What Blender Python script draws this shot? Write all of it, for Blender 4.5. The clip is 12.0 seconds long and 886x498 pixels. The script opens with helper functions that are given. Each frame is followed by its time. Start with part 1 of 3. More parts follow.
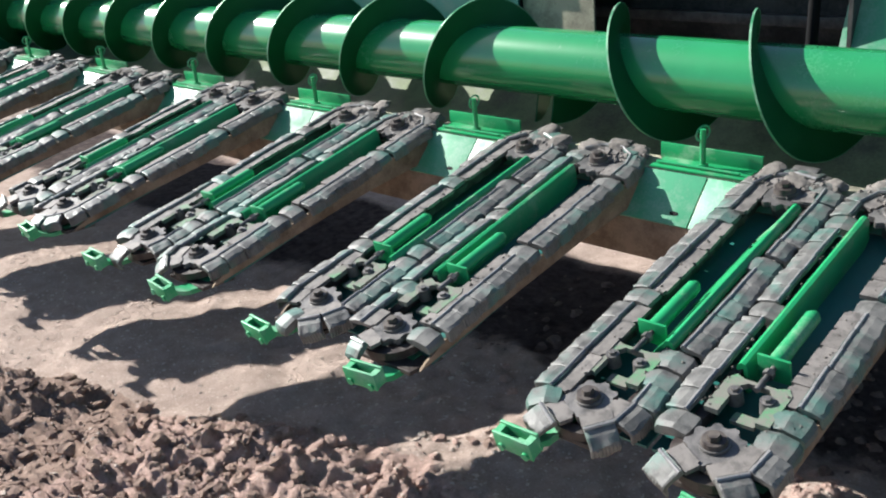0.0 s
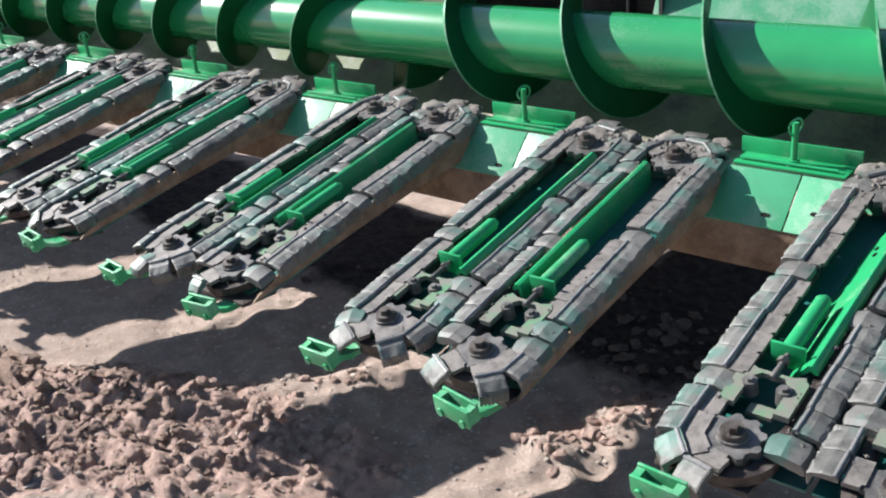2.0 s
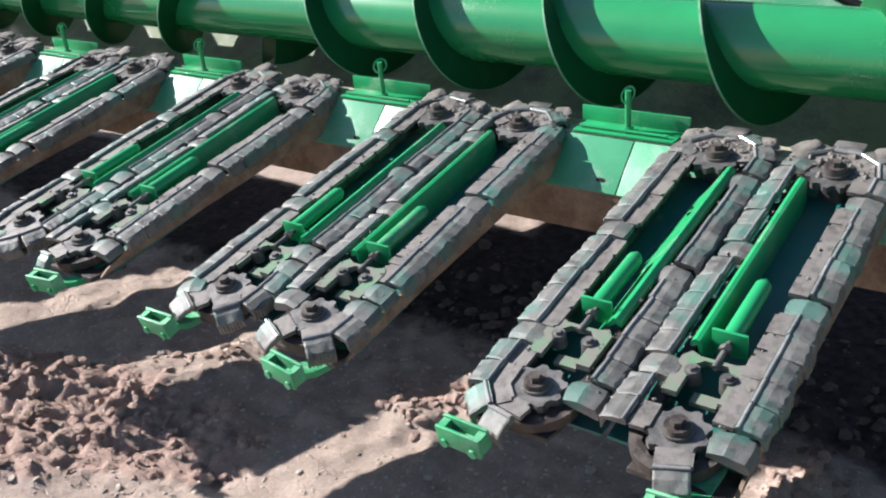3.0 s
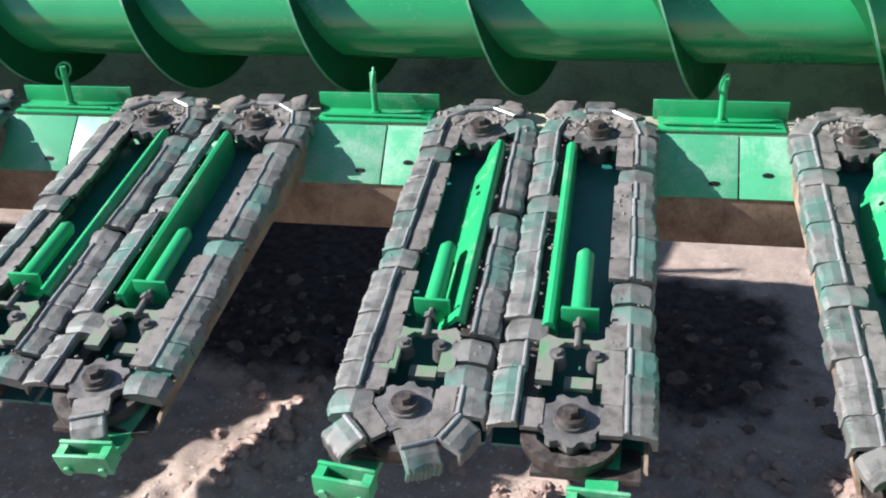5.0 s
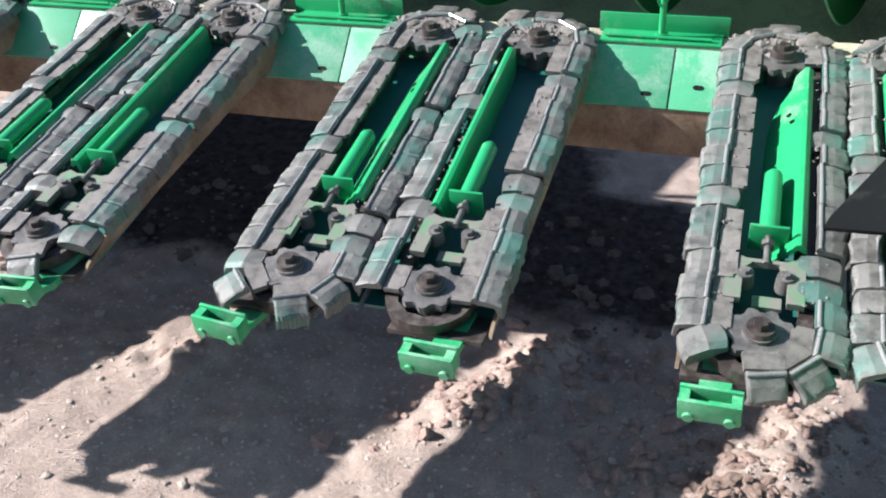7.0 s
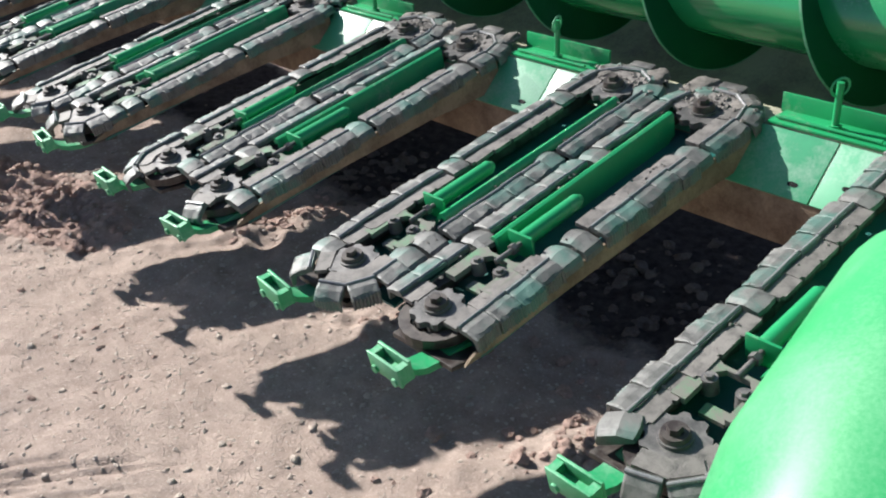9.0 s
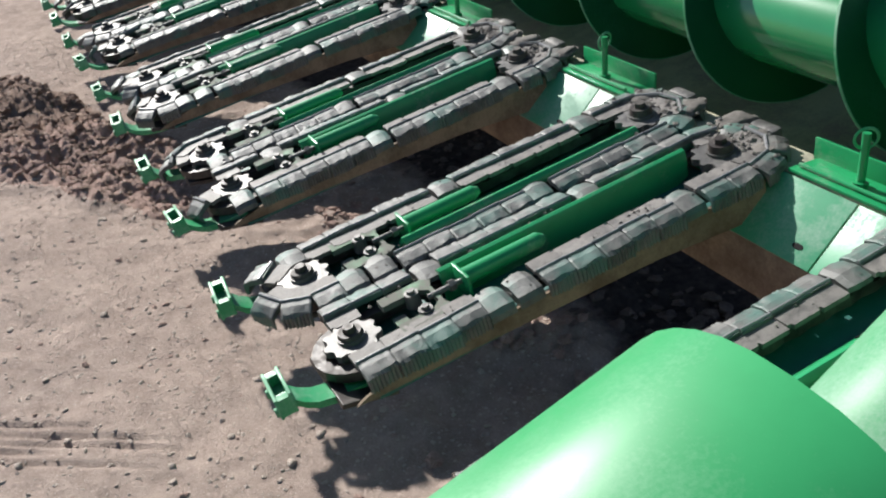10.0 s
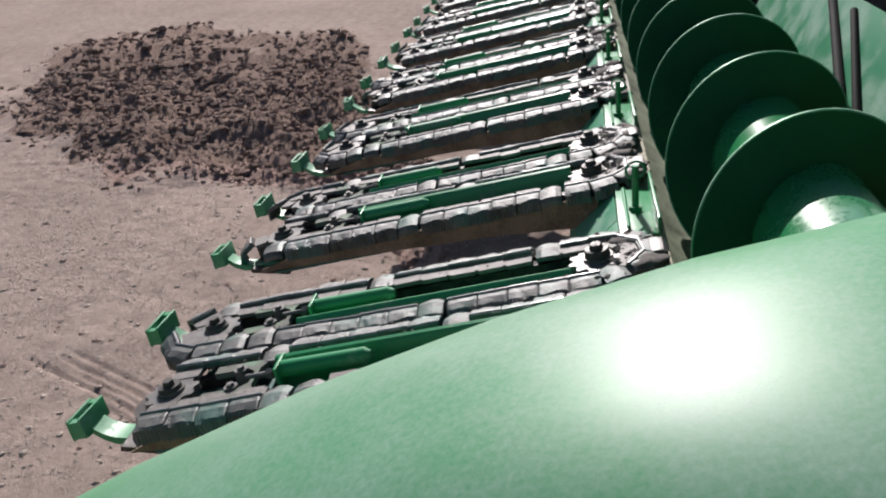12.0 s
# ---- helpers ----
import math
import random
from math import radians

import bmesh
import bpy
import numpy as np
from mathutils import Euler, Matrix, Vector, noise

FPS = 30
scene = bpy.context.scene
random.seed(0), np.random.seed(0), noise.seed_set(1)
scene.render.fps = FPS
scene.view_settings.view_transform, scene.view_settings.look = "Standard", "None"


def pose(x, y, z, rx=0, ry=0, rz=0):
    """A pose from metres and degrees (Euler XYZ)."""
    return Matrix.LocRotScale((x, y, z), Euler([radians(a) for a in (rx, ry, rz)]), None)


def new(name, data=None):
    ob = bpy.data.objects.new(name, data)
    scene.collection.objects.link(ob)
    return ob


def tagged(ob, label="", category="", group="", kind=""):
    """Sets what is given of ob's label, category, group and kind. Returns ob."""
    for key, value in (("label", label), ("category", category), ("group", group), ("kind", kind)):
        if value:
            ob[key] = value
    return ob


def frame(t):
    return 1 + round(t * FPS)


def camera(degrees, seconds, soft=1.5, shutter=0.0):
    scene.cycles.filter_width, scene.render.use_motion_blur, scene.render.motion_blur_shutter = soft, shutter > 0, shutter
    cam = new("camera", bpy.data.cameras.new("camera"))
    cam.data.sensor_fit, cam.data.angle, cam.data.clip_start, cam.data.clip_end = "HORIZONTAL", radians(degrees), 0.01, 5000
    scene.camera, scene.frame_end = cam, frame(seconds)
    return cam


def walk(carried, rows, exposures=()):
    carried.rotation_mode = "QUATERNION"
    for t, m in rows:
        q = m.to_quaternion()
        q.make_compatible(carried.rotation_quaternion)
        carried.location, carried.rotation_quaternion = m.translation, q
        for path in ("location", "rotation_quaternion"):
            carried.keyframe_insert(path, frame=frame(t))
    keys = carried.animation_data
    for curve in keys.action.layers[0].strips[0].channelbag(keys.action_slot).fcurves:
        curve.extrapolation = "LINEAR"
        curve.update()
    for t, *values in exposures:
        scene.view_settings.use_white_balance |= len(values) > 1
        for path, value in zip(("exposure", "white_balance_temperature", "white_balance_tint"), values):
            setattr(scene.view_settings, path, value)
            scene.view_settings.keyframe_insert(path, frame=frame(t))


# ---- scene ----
cam = camera(49.8, 12.0, soft=2.1)
# t, x, y, z, then the turn in degrees
PATH = [
    (0, -2.273, -1.242, 1.642, 66.63, 5.68, 42.96),
    (0.5, -2.173, -1.288, 1.640, 66.96, 5.53, 42.60),
    (1, -2.050, -1.340, 1.660, 67.41, 5.36, 42.08),
    (1.5, -1.958, -1.323, 1.653, 66.51, 5.47, 40.41),
    (2, -1.878, -1.247, 1.629, 65.33, 5.32, 39.94),
    (2.5, -1.782, -1.188, 1.610, 64.73, 4.94, 38.99),
    (2.7, -1.745, -1.170, 1.602, 64.46, 4.82, 38.00),
    (4.3, -1.410, -1.198, 1.593, 62.38, 3.57, 19.64),
    (4.5, -1.380, -1.180, 1.587, 62.22, 3.22, 16.99),
    (5, -1.330, -1.156, 1.586, 61.22, 2.44, 10.61),
    (5.5, -1.286, -1.143, 1.564, 60.13, 2.57, 5.57),
    (6, -1.250, -1.164, 1.558, 58.81, 2.01, 2.52),
    (6.5, -1.142, -1.187, 1.549, 57.75, 1.81, 7.23),
    (7, -0.939, -1.240, 1.548, 58.10, 2.56, 17.74),
    (7.5, -0.728, -1.358, 1.560, 58.80, 3.35, 26.53),
    (7.7, -0.627, -1.388, 1.591, 59.82, 3.58, 29.68),
    (9.3, -0.233, -0.804, 1.589, 60.95, 4.03, 52.72),
    (9.5, -0.207, -0.716, 1.581, 60.96, 4.52, 55.83),
    (10, -0.077, -0.435, 1.564, 61.61, 4.84, 63.41),
    (10.5, -0.014, -0.139, 1.551, 62.80, 5.30, 71.17),
    (11, -0.021, 0.151, 1.589, 65.45, 6.47, 80.85),
    (11.5, 0.048, 0.463, 1.553, 66.64, 5.97, 88.94),
    (12, 0.052, 0.718, 1.556, 67.29, 4.84, 96.92),
]
walk(cam, [(t, pose(x, y, z, a, b, c)) for t, x, y, z, a, b, c in PATH],
     exposures=[(0.0, 1.32, 6500, 8), (2.7, 1.33, 6450, 10), (6.5, 1.48, 6300, 11), (7.7, 1.48, 6300, 11), (9.3, 1.02, 6520, 8), (10.0, 0.74, 6520, 8), (10.5, 0.42, 6480, 8), (11.0, 0.40, 6500, 10), (12.0, 0.30, 6600, 15)])

# ---- light ----
SUN_AZ = (1.50, 0.245)        # run of a shadow in x and y for each metre of height


def daylight():
    run = math.hypot(*SUN_AZ)
    elevation = math.atan(1 / run)
    way = Vector((SUN_AZ[0], SUN_AZ[1], -1)).normalized()
    sun = new("sun", bpy.data.lights.new("sun", "SUN"))
    sun.data.energy, sun.data.angle, sun.data.color = 5.0, radians(0.6), (1.0, 0.975, 0.94)
    sun.matrix_world = Matrix.Translation((-20, -5, 15)) @ way.to_track_quat("-Z", "Y").to_matrix().to_4x4()
    world = bpy.data.worlds.new("sky")
    scene.world = world
    world.use_nodes = True
    nt = world.node_tree
    sky = nt.nodes.new("ShaderNodeTexSky")
    sky.sky_type, sky.sun_disc = "NISHITA", False
    sky.sun_elevation = elevation
    sky.ozone_density = 3.0
    sky.sun_rotation = math.atan2(-SUN_AZ[0], -SUN_AZ[1])
    nt.links.new(sky.outputs[0], nt.nodes["Background"].inputs[0])
    nt.nodes["Background"].inputs[1].default_value = 0.057


daylight()

# ---- materials ----


def material(name):
    m = bpy.data.materials.new(name)
    m.use_nodes = True
    nt = m.node_tree
    return m, nt, nt.nodes["Principled BSDF"], nt.nodes.new, nt.links.new


def noise_tex(nt, scale, detail=6.0, rough=0.6):
    place = nt.nodes.new("ShaderNodeNewGeometry")
    n = nt.nodes.new("ShaderNodeTexNoise")
    n.inputs["Scale"].default_value = scale
    n.inputs["Detail"].default_value = detail
    n.inputs["Roughness"].default_value = rough
    nt.links.new(place.outputs["Position"], n.inputs["Vector"])
    return n.outputs["Fac"]


def ramp(nt, fac, stops):
    r = nt.nodes.new("ShaderNodeValToRGB")
    els = r.color_ramp.elements
    while len(els) < len(stops):
        els.new(0.5)
    for e, (p, c) in zip(els, stops):
        e.position, e.color = p, (*c, 1) if len(c) == 3 else c
    nt.links.new(fac, r.inputs[0])
    return r.outputs[0]


def mix(nt, fac, a, b, mode="MIX"):
    m = nt.nodes.new("ShaderNodeMix")
    m.data_type, m.blend_type = "RGBA", mode
    for sock, v in ((m.inputs[0], fac), (m.inputs[6], a), (m.inputs[7], b)):
        if isinstance(v, (int, float)):
            sock.default_value = v
        elif isinstance(v, tuple):
            sock.default_value = (*v, 1)
        else:
            nt.links.new(v, sock)
    return m.outputs[2]


def bump(nt, fac, strength, distance, bsdf):
    b = nt.nodes.new("ShaderNodeBump")
    b.inputs["Strength"].default_value, b.inputs["Distance"].default_value = strength, distance
    nt.links.new(fac, b.inputs["Height"])
    nt.links.new(b.outputs[0], bsdf.inputs["Normal"])


def island_value(nt):
    return nt.nodes.new("ShaderNodeObjectInfo").outputs["Random"]


def dusty(name, base, dust, cover, rough=0.45, dust_scale=14.0, grain=220.0, metal=0.0, relief=0.25, vary=0.0, coat=0.0, dry=0.92, stain=None):
    """A painted or bare surface with patches of dry dust on it. cover: 0 clean to 1 all dust."""
    m, nt, b, node, link = material(name)
    big = noise_tex(nt, dust_scale, 8, 0.65)
    fine = noise_tex(nt, grain, 4, 0.7)
    both = nt.nodes.new("ShaderNodeMath")
    both.operation = "MULTIPLY_ADD"
    link(fine, both.inputs[0])
    both.inputs[1].default_value = 0.35
    link(big, both.inputs[2])
    c = 0.92 - 0.55 * cover
    mask = ramp(nt, both.outputs[0], [(max(c - 0.13, 0), (0, 0, 0)), (min(c + 0.13, 1), (1, 1, 1))])
    tone = mix(nt, ramp(nt, big, [(0.3, (0, 0, 0)), (0.7, (1, 1, 1))]), base, tuple(v * 0.72 for v in base))
    col = mix(nt, mask, tone, dust)
    if stain:
        spots = noise_tex(nt, 9.0, 5, 0.6)
        col = mix(nt, ramp(nt, spots, [(0.49, (0, 0, 0)), (0.62, (0.8, 0.8, 0.8))]), col, stain)
    if vary:
        rnd = ramp(nt, island_value(nt), [(0.0, (1 - vary,) * 3), (1.0, (1 + vary * 0.6,) * 3)])
        col = mix(nt, 1.0, col, rnd, "MULTIPLY")
    link(col, b.inputs["Base Color"])
    link(mix(nt, mask, (rough,) * 3, (dry,) * 3), b.inputs["Roughness"])
    b.inputs["Metallic"].default_value = metal
    b.inputs["Coat Weight"].default_value = coat
    b.inputs["Coat Roughness"].default_value = 0.12
    bump(nt, both.outputs[0], relief, 0.003, b)
    return m


GREEN = (0.018, 0.30, 0.11)
M_GREEN = dusty("green_paint", GREEN, (0.22, 0.36, 0.24), 0.12, 0.32, 9.0, 160.0, relief=0.08)
M_HOOD = dusty("dusty_green_plastic", (0.056, 0.29, 0.120), (0.21, 0.365, 0.26), 0.50, 0.40, 2.5, 200.0, relief=0.04, dry=0.46)
M_SNOUT = dusty("green_plastic", (0.036, 0.32, 0.112), (0.11, 0.355, 0.175), 0.25, 0.38, 2.5, 200.0, relief=0.04, dry=0.46)
for shell in (M_HOOD, M_SNOUT):
    shell.node_tree.nodes["Principled BSDF"].inputs["Specular IOR Level"].default_value = 0.19 if shell is M_HOOD else 0.27
M_AUGER = dusty("auger_green", (0.020, 0.27, 0.092), (0.07, 0.36, 0.17), 0.05, 0.25, 3.0, 160.0, relief=0.02, coat=0.8)
M_PANEL = dusty("pale_green_panel", (0.064, 0.32, 0.165), (0.22, 0.38, 0.285), 0.3, 0.35, 7.0, 160.0, relief=0.1)
M_RUBBER = dusty("dusty_rubber", (0.044, 0.043, 0.041), (0.134, 0.130, 0.122), 0.60, 0.40, 30.0, 320.0, relief=0.75, vary=0.2, dry=0.54, stain=(0.058, 0.150, 0.122))
M_RIB = dusty("worn_rib", (0.22, 0.215, 0.22), (0.26, 0.25, 0.25), 0.35, 0.27, 30.0, 300.0, metal=0.15, relief=0.15, vary=0.2, dry=0.38)
M_CHAIN = dusty("dusty_chain", (0.07, 0.064, 0.060), (0.175, 0.158, 0.146), 0.6, 0.5, 40.0, 300.0, metal=0.1, relief=0.6, vary=0.2, dry=0.65)
M_STEEL = dusty("dusty_steel", (0.08, 0.077, 0.075), (0.165, 0.155, 0.148), 0.5, 0.4, 28.0, 260.0, metal=0.35, relief=0.5, vary=0.2, dry=0.5)
M_RUST = dusty("rusty_side", (0.11, 0.070, 0.042), (0.25, 0.185, 0.13), 0.5, 0.7, 10.0, 150.0, relief=0.3)
# green of decks and far back wall, their shade put into the colour
M_SHADED_GREEN = dusty("shaded_green", (0.010, 0.12, 0.105), (0.08, 0.15, 0.14), 0.15, 0.5, 12.0, 160.0, relief=0.2)
M_TROUGH = dusty("dusty_trough", (0.15, 0.14, 0.11), (0.42, 0.40, 0.29), 0.55, 0.6, 6.0, 120.0, relief=0.2)
# trough metal again for the pan, the auger's shade put into its colour
M_PAN_SHADED = dusty("shaded_worn_pan", (0.060, 0.075, 0.048), (0.19, 0.225, 0.14), 0.52, 0.5, 6.0, 120.0, relief=0.2)
# auger green again for the flights, with their shade put into the colour
M_FLIGHT_SHADED = dusty("shaded_flight_green", (0.005, 0.085, 0.027), (0.015, 0.100, 0.040), 0.10, 0.42, 5.0, 160.0, relief=0.02)
M_FLIGHT_SHADED.node_tree.nodes["Principled BSDF"].inputs["Specular IOR Level"].default_value = 0.14
M_CATCH = dusty("catch_green", (0.025, 0.31, 0.12), (0.17, 0.38, 0.24), 0.32, 0.4, 16.0, 200.0, relief=0.1)
M_BLACK = dusty("black_rubber", (0.007, 0.007, 0.008), (0.03, 0.03, 0.03), 0.12, 0.75, 12.0, 200.0, relief=0.2)
M_BLACK.node_tree.nodes["Principled BSDF"].inputs["Specular IOR Level"].default_value = 0.12
M_DARK = dusty("feeder_dark", (0.03, 0.03, 0.03), (0.12, 0.11, 0.1), 0.3, 0.7, 6.0, 100.0, relief=0.2)
# dark hubs; also chain and nose plate, to put recess shade into their colour
M_HUB = dusty("dark_hub_and_recess", (0.035, 0.026, 0.024), (0.10, 0.085, 0.075), 0.35, 0.4, 30.0, 260.0, metal=0.2, relief=0.4)
M_EDGE = dusty("worn_edge", (0.05, 0.27, 0.12), (0.22, 0.38, 0.27), 0.35, 0.35, 20.0, 200.0, metal=0.2, relief=0.2)


def span(nt, value, a, b, c, d):
    """Rises from a to b and falls from c to d."""
    out = []
    for lo, hi in ((a, b), (d, c)):
        m = nt.nodes.new("ShaderNodeMapRange")
        m.inputs[1].default_value, m.inputs[2].default_value = lo, hi
        nt.links.new(value, m.inputs[0])
        out.append(m.outputs[0])
    k = nt.nodes.new("ShaderNodeMath")
    k.operation = "MULTIPLY"
    nt.links.new(out[0], k.inputs[0])
    nt.links.new(out[1], k.inputs[1])
    return k.outputs[0]


def shade_patch(nt, col, tone):
    """Turned soil with the header's shade put into its colour, and a ragged outline."""
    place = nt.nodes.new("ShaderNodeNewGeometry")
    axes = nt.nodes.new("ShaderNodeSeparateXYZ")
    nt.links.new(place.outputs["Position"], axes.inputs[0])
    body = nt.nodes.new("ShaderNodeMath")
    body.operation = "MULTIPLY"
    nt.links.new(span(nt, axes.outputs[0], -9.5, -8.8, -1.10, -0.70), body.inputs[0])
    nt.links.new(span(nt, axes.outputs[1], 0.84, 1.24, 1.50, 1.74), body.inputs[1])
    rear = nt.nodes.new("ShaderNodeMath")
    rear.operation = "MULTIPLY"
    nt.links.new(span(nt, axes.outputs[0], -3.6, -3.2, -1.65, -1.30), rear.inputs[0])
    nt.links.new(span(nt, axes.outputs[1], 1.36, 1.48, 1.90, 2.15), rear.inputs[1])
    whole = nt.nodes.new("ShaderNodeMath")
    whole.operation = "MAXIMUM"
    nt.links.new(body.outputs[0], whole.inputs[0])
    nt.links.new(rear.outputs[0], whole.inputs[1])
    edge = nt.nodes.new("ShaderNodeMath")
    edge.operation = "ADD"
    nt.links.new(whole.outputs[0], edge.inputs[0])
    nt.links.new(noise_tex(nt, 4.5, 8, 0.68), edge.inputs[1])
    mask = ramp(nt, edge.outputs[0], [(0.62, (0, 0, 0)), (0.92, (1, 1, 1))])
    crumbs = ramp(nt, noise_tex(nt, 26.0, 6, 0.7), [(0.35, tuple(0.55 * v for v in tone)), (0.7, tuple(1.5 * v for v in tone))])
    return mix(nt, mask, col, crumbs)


def soil(name, dark, light, scale, darkened=None):
    m, nt, b, node, link = material(name)
    big = noise_tex(nt, scale * 0.5, 8, 0.62)
    mid = noise_tex(nt, scale * 6, 8, 0.7)
    fine = noise_tex(nt, scale * 60, 5, 0.75)
    col = ramp(nt, big, [(0.30, dark), (0.68, light)])
    col = mix(nt, 0.55, col, ramp(nt, mid, [(0.3, tuple(v * 0.6 for v in dark)), (0.7, tuple(min(v * 1.2, 1) for v in light))]))
    col = mix(nt, 0.22, col, ramp(nt, fine, [(0.35, tuple(v * 0.55 for v in dark)), (0.66, tuple(v * 1.25 for v in light))]))
    # single grains and pebbles, some paler and some darker than the bed
    place = nt.nodes.new("ShaderNodeNewGeometry")
    for size, pale, dull in ((70.0, 0.93, 0.04), (190.0, 0.86, 0.08)):
        cell = nt.nodes.new("ShaderNodeTexVoronoi")
        cell.inputs["Scale"].default_value = size
        link(place.outputs["Position"], cell.inputs["Vector"])
        pick = nt.nodes.new("ShaderNodeSeparateColor")
        link(cell.outputs["Color"], pick.inputs[0])
        core = ramp(nt, cell.outputs["Distance"], [(0.25, (1, 1, 1)), (0.5, (0, 0, 0))])
        for lo, hi, tone in ((pale, pale + 0.04, tuple(min(v * 1.45, 0.9) for v in light)), (dull, dull - 0.04, tuple(v * 0.5 for v in dark))):
            sel = ramp(nt, pick.outputs[0], [(lo, (0, 0, 0)), (hi, (1, 1, 1))] if hi > lo else [(hi, (1, 1, 1)), (lo, (0, 0, 0))])
            col = mix(nt, mix(nt, 1.0, sel, mix(nt, 0.40, (0, 0, 0), core), "MULTIPLY"), col, tone)
    # the header's shade, put into the soil colour
    if darkened:
        col = shade_patch(nt, col, darkened)
    link(col, b.inputs["Base Color"])
    b.inputs["Roughness"].default_value = 0.95
    b.inputs["Specular IOR Level"].default_value = 0.03
    add = nt.nodes.new("ShaderNodeMath")
    add.operation = "ADD"
    link(mid, add.inputs[0])
    link(fine, add.inputs[1])
    bump(nt, add.outputs[0], 0.7, 0.011, b)
    return m


# last tone: soil under the header with shade put into its colour
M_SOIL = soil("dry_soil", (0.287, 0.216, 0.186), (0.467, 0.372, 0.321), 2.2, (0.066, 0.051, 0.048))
M_CLOD = soil("loose_clods", (0.300, 0.207, 0.178), (0.520, 0.373, 0.320), 9.0)
# for clods under the header, whose shade is put into their colour
M_SHADED_SOIL = soil("shaded_soil", (0.085, 0.064, 0.058), (0.215, 0.165, 0.145), 5.0)
# browner copy of the clods, the heap's backlit shade put into its colour
M_DARK_CLOD = soil("dark_clods", (0.195, 0.137, 0.113), (0.385, 0.282, 0.233), 9.0)

# ---- mesh helpers ----


def mesh_of(name, verts, faces, smooth=False):
    me = bpy.data.meshes.new(name)
    me.from_pydata([tuple(v) for v in verts], [], faces)
    me.validate()
    if smooth:
        me.polygons.foreach_set("use_smooth", [True] * len(me.polygons))
    me.update()
    return me


def from_bm(name, bm, mat, smooth=None):
    bmesh.ops.recalc_face_normals(bm, faces=bm.faces)
    me = bpy.data.meshes.new(name)
    bm.to_mesh(me)
    bm.free()
    me.materials.append(mat)
    if smooth:
        me.polygons.foreach_set("use_smooth", [True] * len(me.polygons))
        me.set_sharp_from_angle(angle=radians(smooth))
    return me


def part(name, bm, mat, parent, label="", smooth=35):
    """One mesh object under a thing or a part."""
    me = from_bm(name, bm, mat, smooth) if isinstance(bm, bmesh.types.BMesh) else bm
    ob = new(name, me)
    ob.parent = parent
    return tagged(ob, label) if label else ob


def thing(name, label, category, m=None, group="", kind=""):
    ob = new(name)
    ob.empty_display_size = 0.1
    ob.matrix_world = m or Matrix()
    return tagged(ob, label, category, group, kind)


def add_box(bm, c, s, rot=None, bevel=0.0):
    m = Matrix.Translation(c) @ (rot.to_4x4() if rot else Matrix()) @ Matrix.Diagonal((*s, 1))
    r = bmesh.ops.create_cube(bm, size=1.0, matrix=m)
    if bevel:
        edges = list({e for v in r["verts"] for e in v.link_edges})
        bmesh.ops.bevel(bm, geom=edges, offset=bevel, segments=2, affect="EDGES", profile=0.6)
    return bm


def add_cyl(bm, a, b, r, r2=None, seg=20, caps=True):
    a, b = Vector(a), Vector(b)
    m = Matrix.Translation((a + b) / 2) @ (b - a).to_track_quat("Z", "Y").to_matrix().to_4x4()
    bmesh.ops.create_cone(bm, cap_ends=caps, cap_tris=False, segments=seg, radius1=r, radius2=r if r2 is None else r2, depth=(b - a).length, matrix=m)
    return bm


def add_prism(bm, outline, axis_a, axis_b, offset, depth):
    """A flat plate: outline in the plane of two axes, pushed out by the vector depth."""
    A, B, O, D = Vector(axis_a), Vector(axis_b), Vector(offset), Vector(depth)
    lo = [bm.verts.new(O + A * p + B * q) for p, q in outline]
    hi = [bm.verts.new(v.co + D) for v in lo]
    bm.faces.new(lo[::-1])
    bm.faces.new(hi)
    for i in range(len(lo)):
        j = (i + 1) % len(lo)
        bm.faces.new((lo[i], lo[j], hi[j], hi[i]))
    return bm


def add_sweep(bm, rings, close_ends=True):
    """Skin between rings of points; all rings alike in number."""
    rows = [[bm.verts.new(p) for p in ring] for ring in rings]
    for r0, r1 in zip(rows, rows[1:]):
        n = len(r0)
        for i in range(n):
            bm.faces.new((r0[i], r0[(i + 1) % n], r1[(i + 1) % n], r1[i]))
    if close_ends:
        bm.faces.new(rows[0][::-1])
        bm.faces.new(rows[-1])
    return bm


def B():
    return bmesh.new()


PITCH = 0.762
UNITS = 10
SLOPE = 9.7
CENTRE = 0.012

# ---- ground ----


def value_noise(x, y, seed):
    rng = np.random.RandomState(seed)
    table = rng.rand(256, 256)
    xi, yi = np.floor(x).astype(int), np.floor(y).astype(int)
    fx, fy = x - xi, y - yi
    fx, fy = fx * fx * (3 - 2 * fx), fy * fy * (3 - 2 * fy)
    g = lambda a, b: table[a % 256, b % 256]
    return (g(xi, yi) * (1 - fx) + g(xi + 1, yi) * fx) * (1 - fy) + (g(xi, yi + 1) * (1 - fx) + g(xi + 1, yi + 1) * fx) * fy


HEAP = [(-3.52, 0.10, 0.15), (-3.92, 0.06, 0.25), (-4.40, -0.22, 0.36), (-4.95, -0.78, 0.55), (-5.5, -1.50, 0.88), (-6.4, -2.15, 0.95), (-7.6, -2.8, 0.95), (-8.6, -3.3, 0.7)]
SIDE_HEAP = [(-5.00, -0.26, 0.16), (-5.35, -0.62, 0.30), (-6.3, -1.15, 0.40), (-8.0, -1.55, 0.45)]
# crests of loose soil left between the units: two ends, half width, height
BERMS = [((-2.12, 0.86), (-2.27, 0.46), 0.060, 0.075), ((-1.33, 0.76), (-1.55, 0.38), 0.070, 0.060), ((-0.66, 0.64), (-0.92, 0.30), 0.090, 0.055),
         ((-3.04, 0.74), (-3.20, 0.50), 0.050, 0.042), ((-3.86, 0.52), (-3.98, 0.34), 0.050, 0.022)]


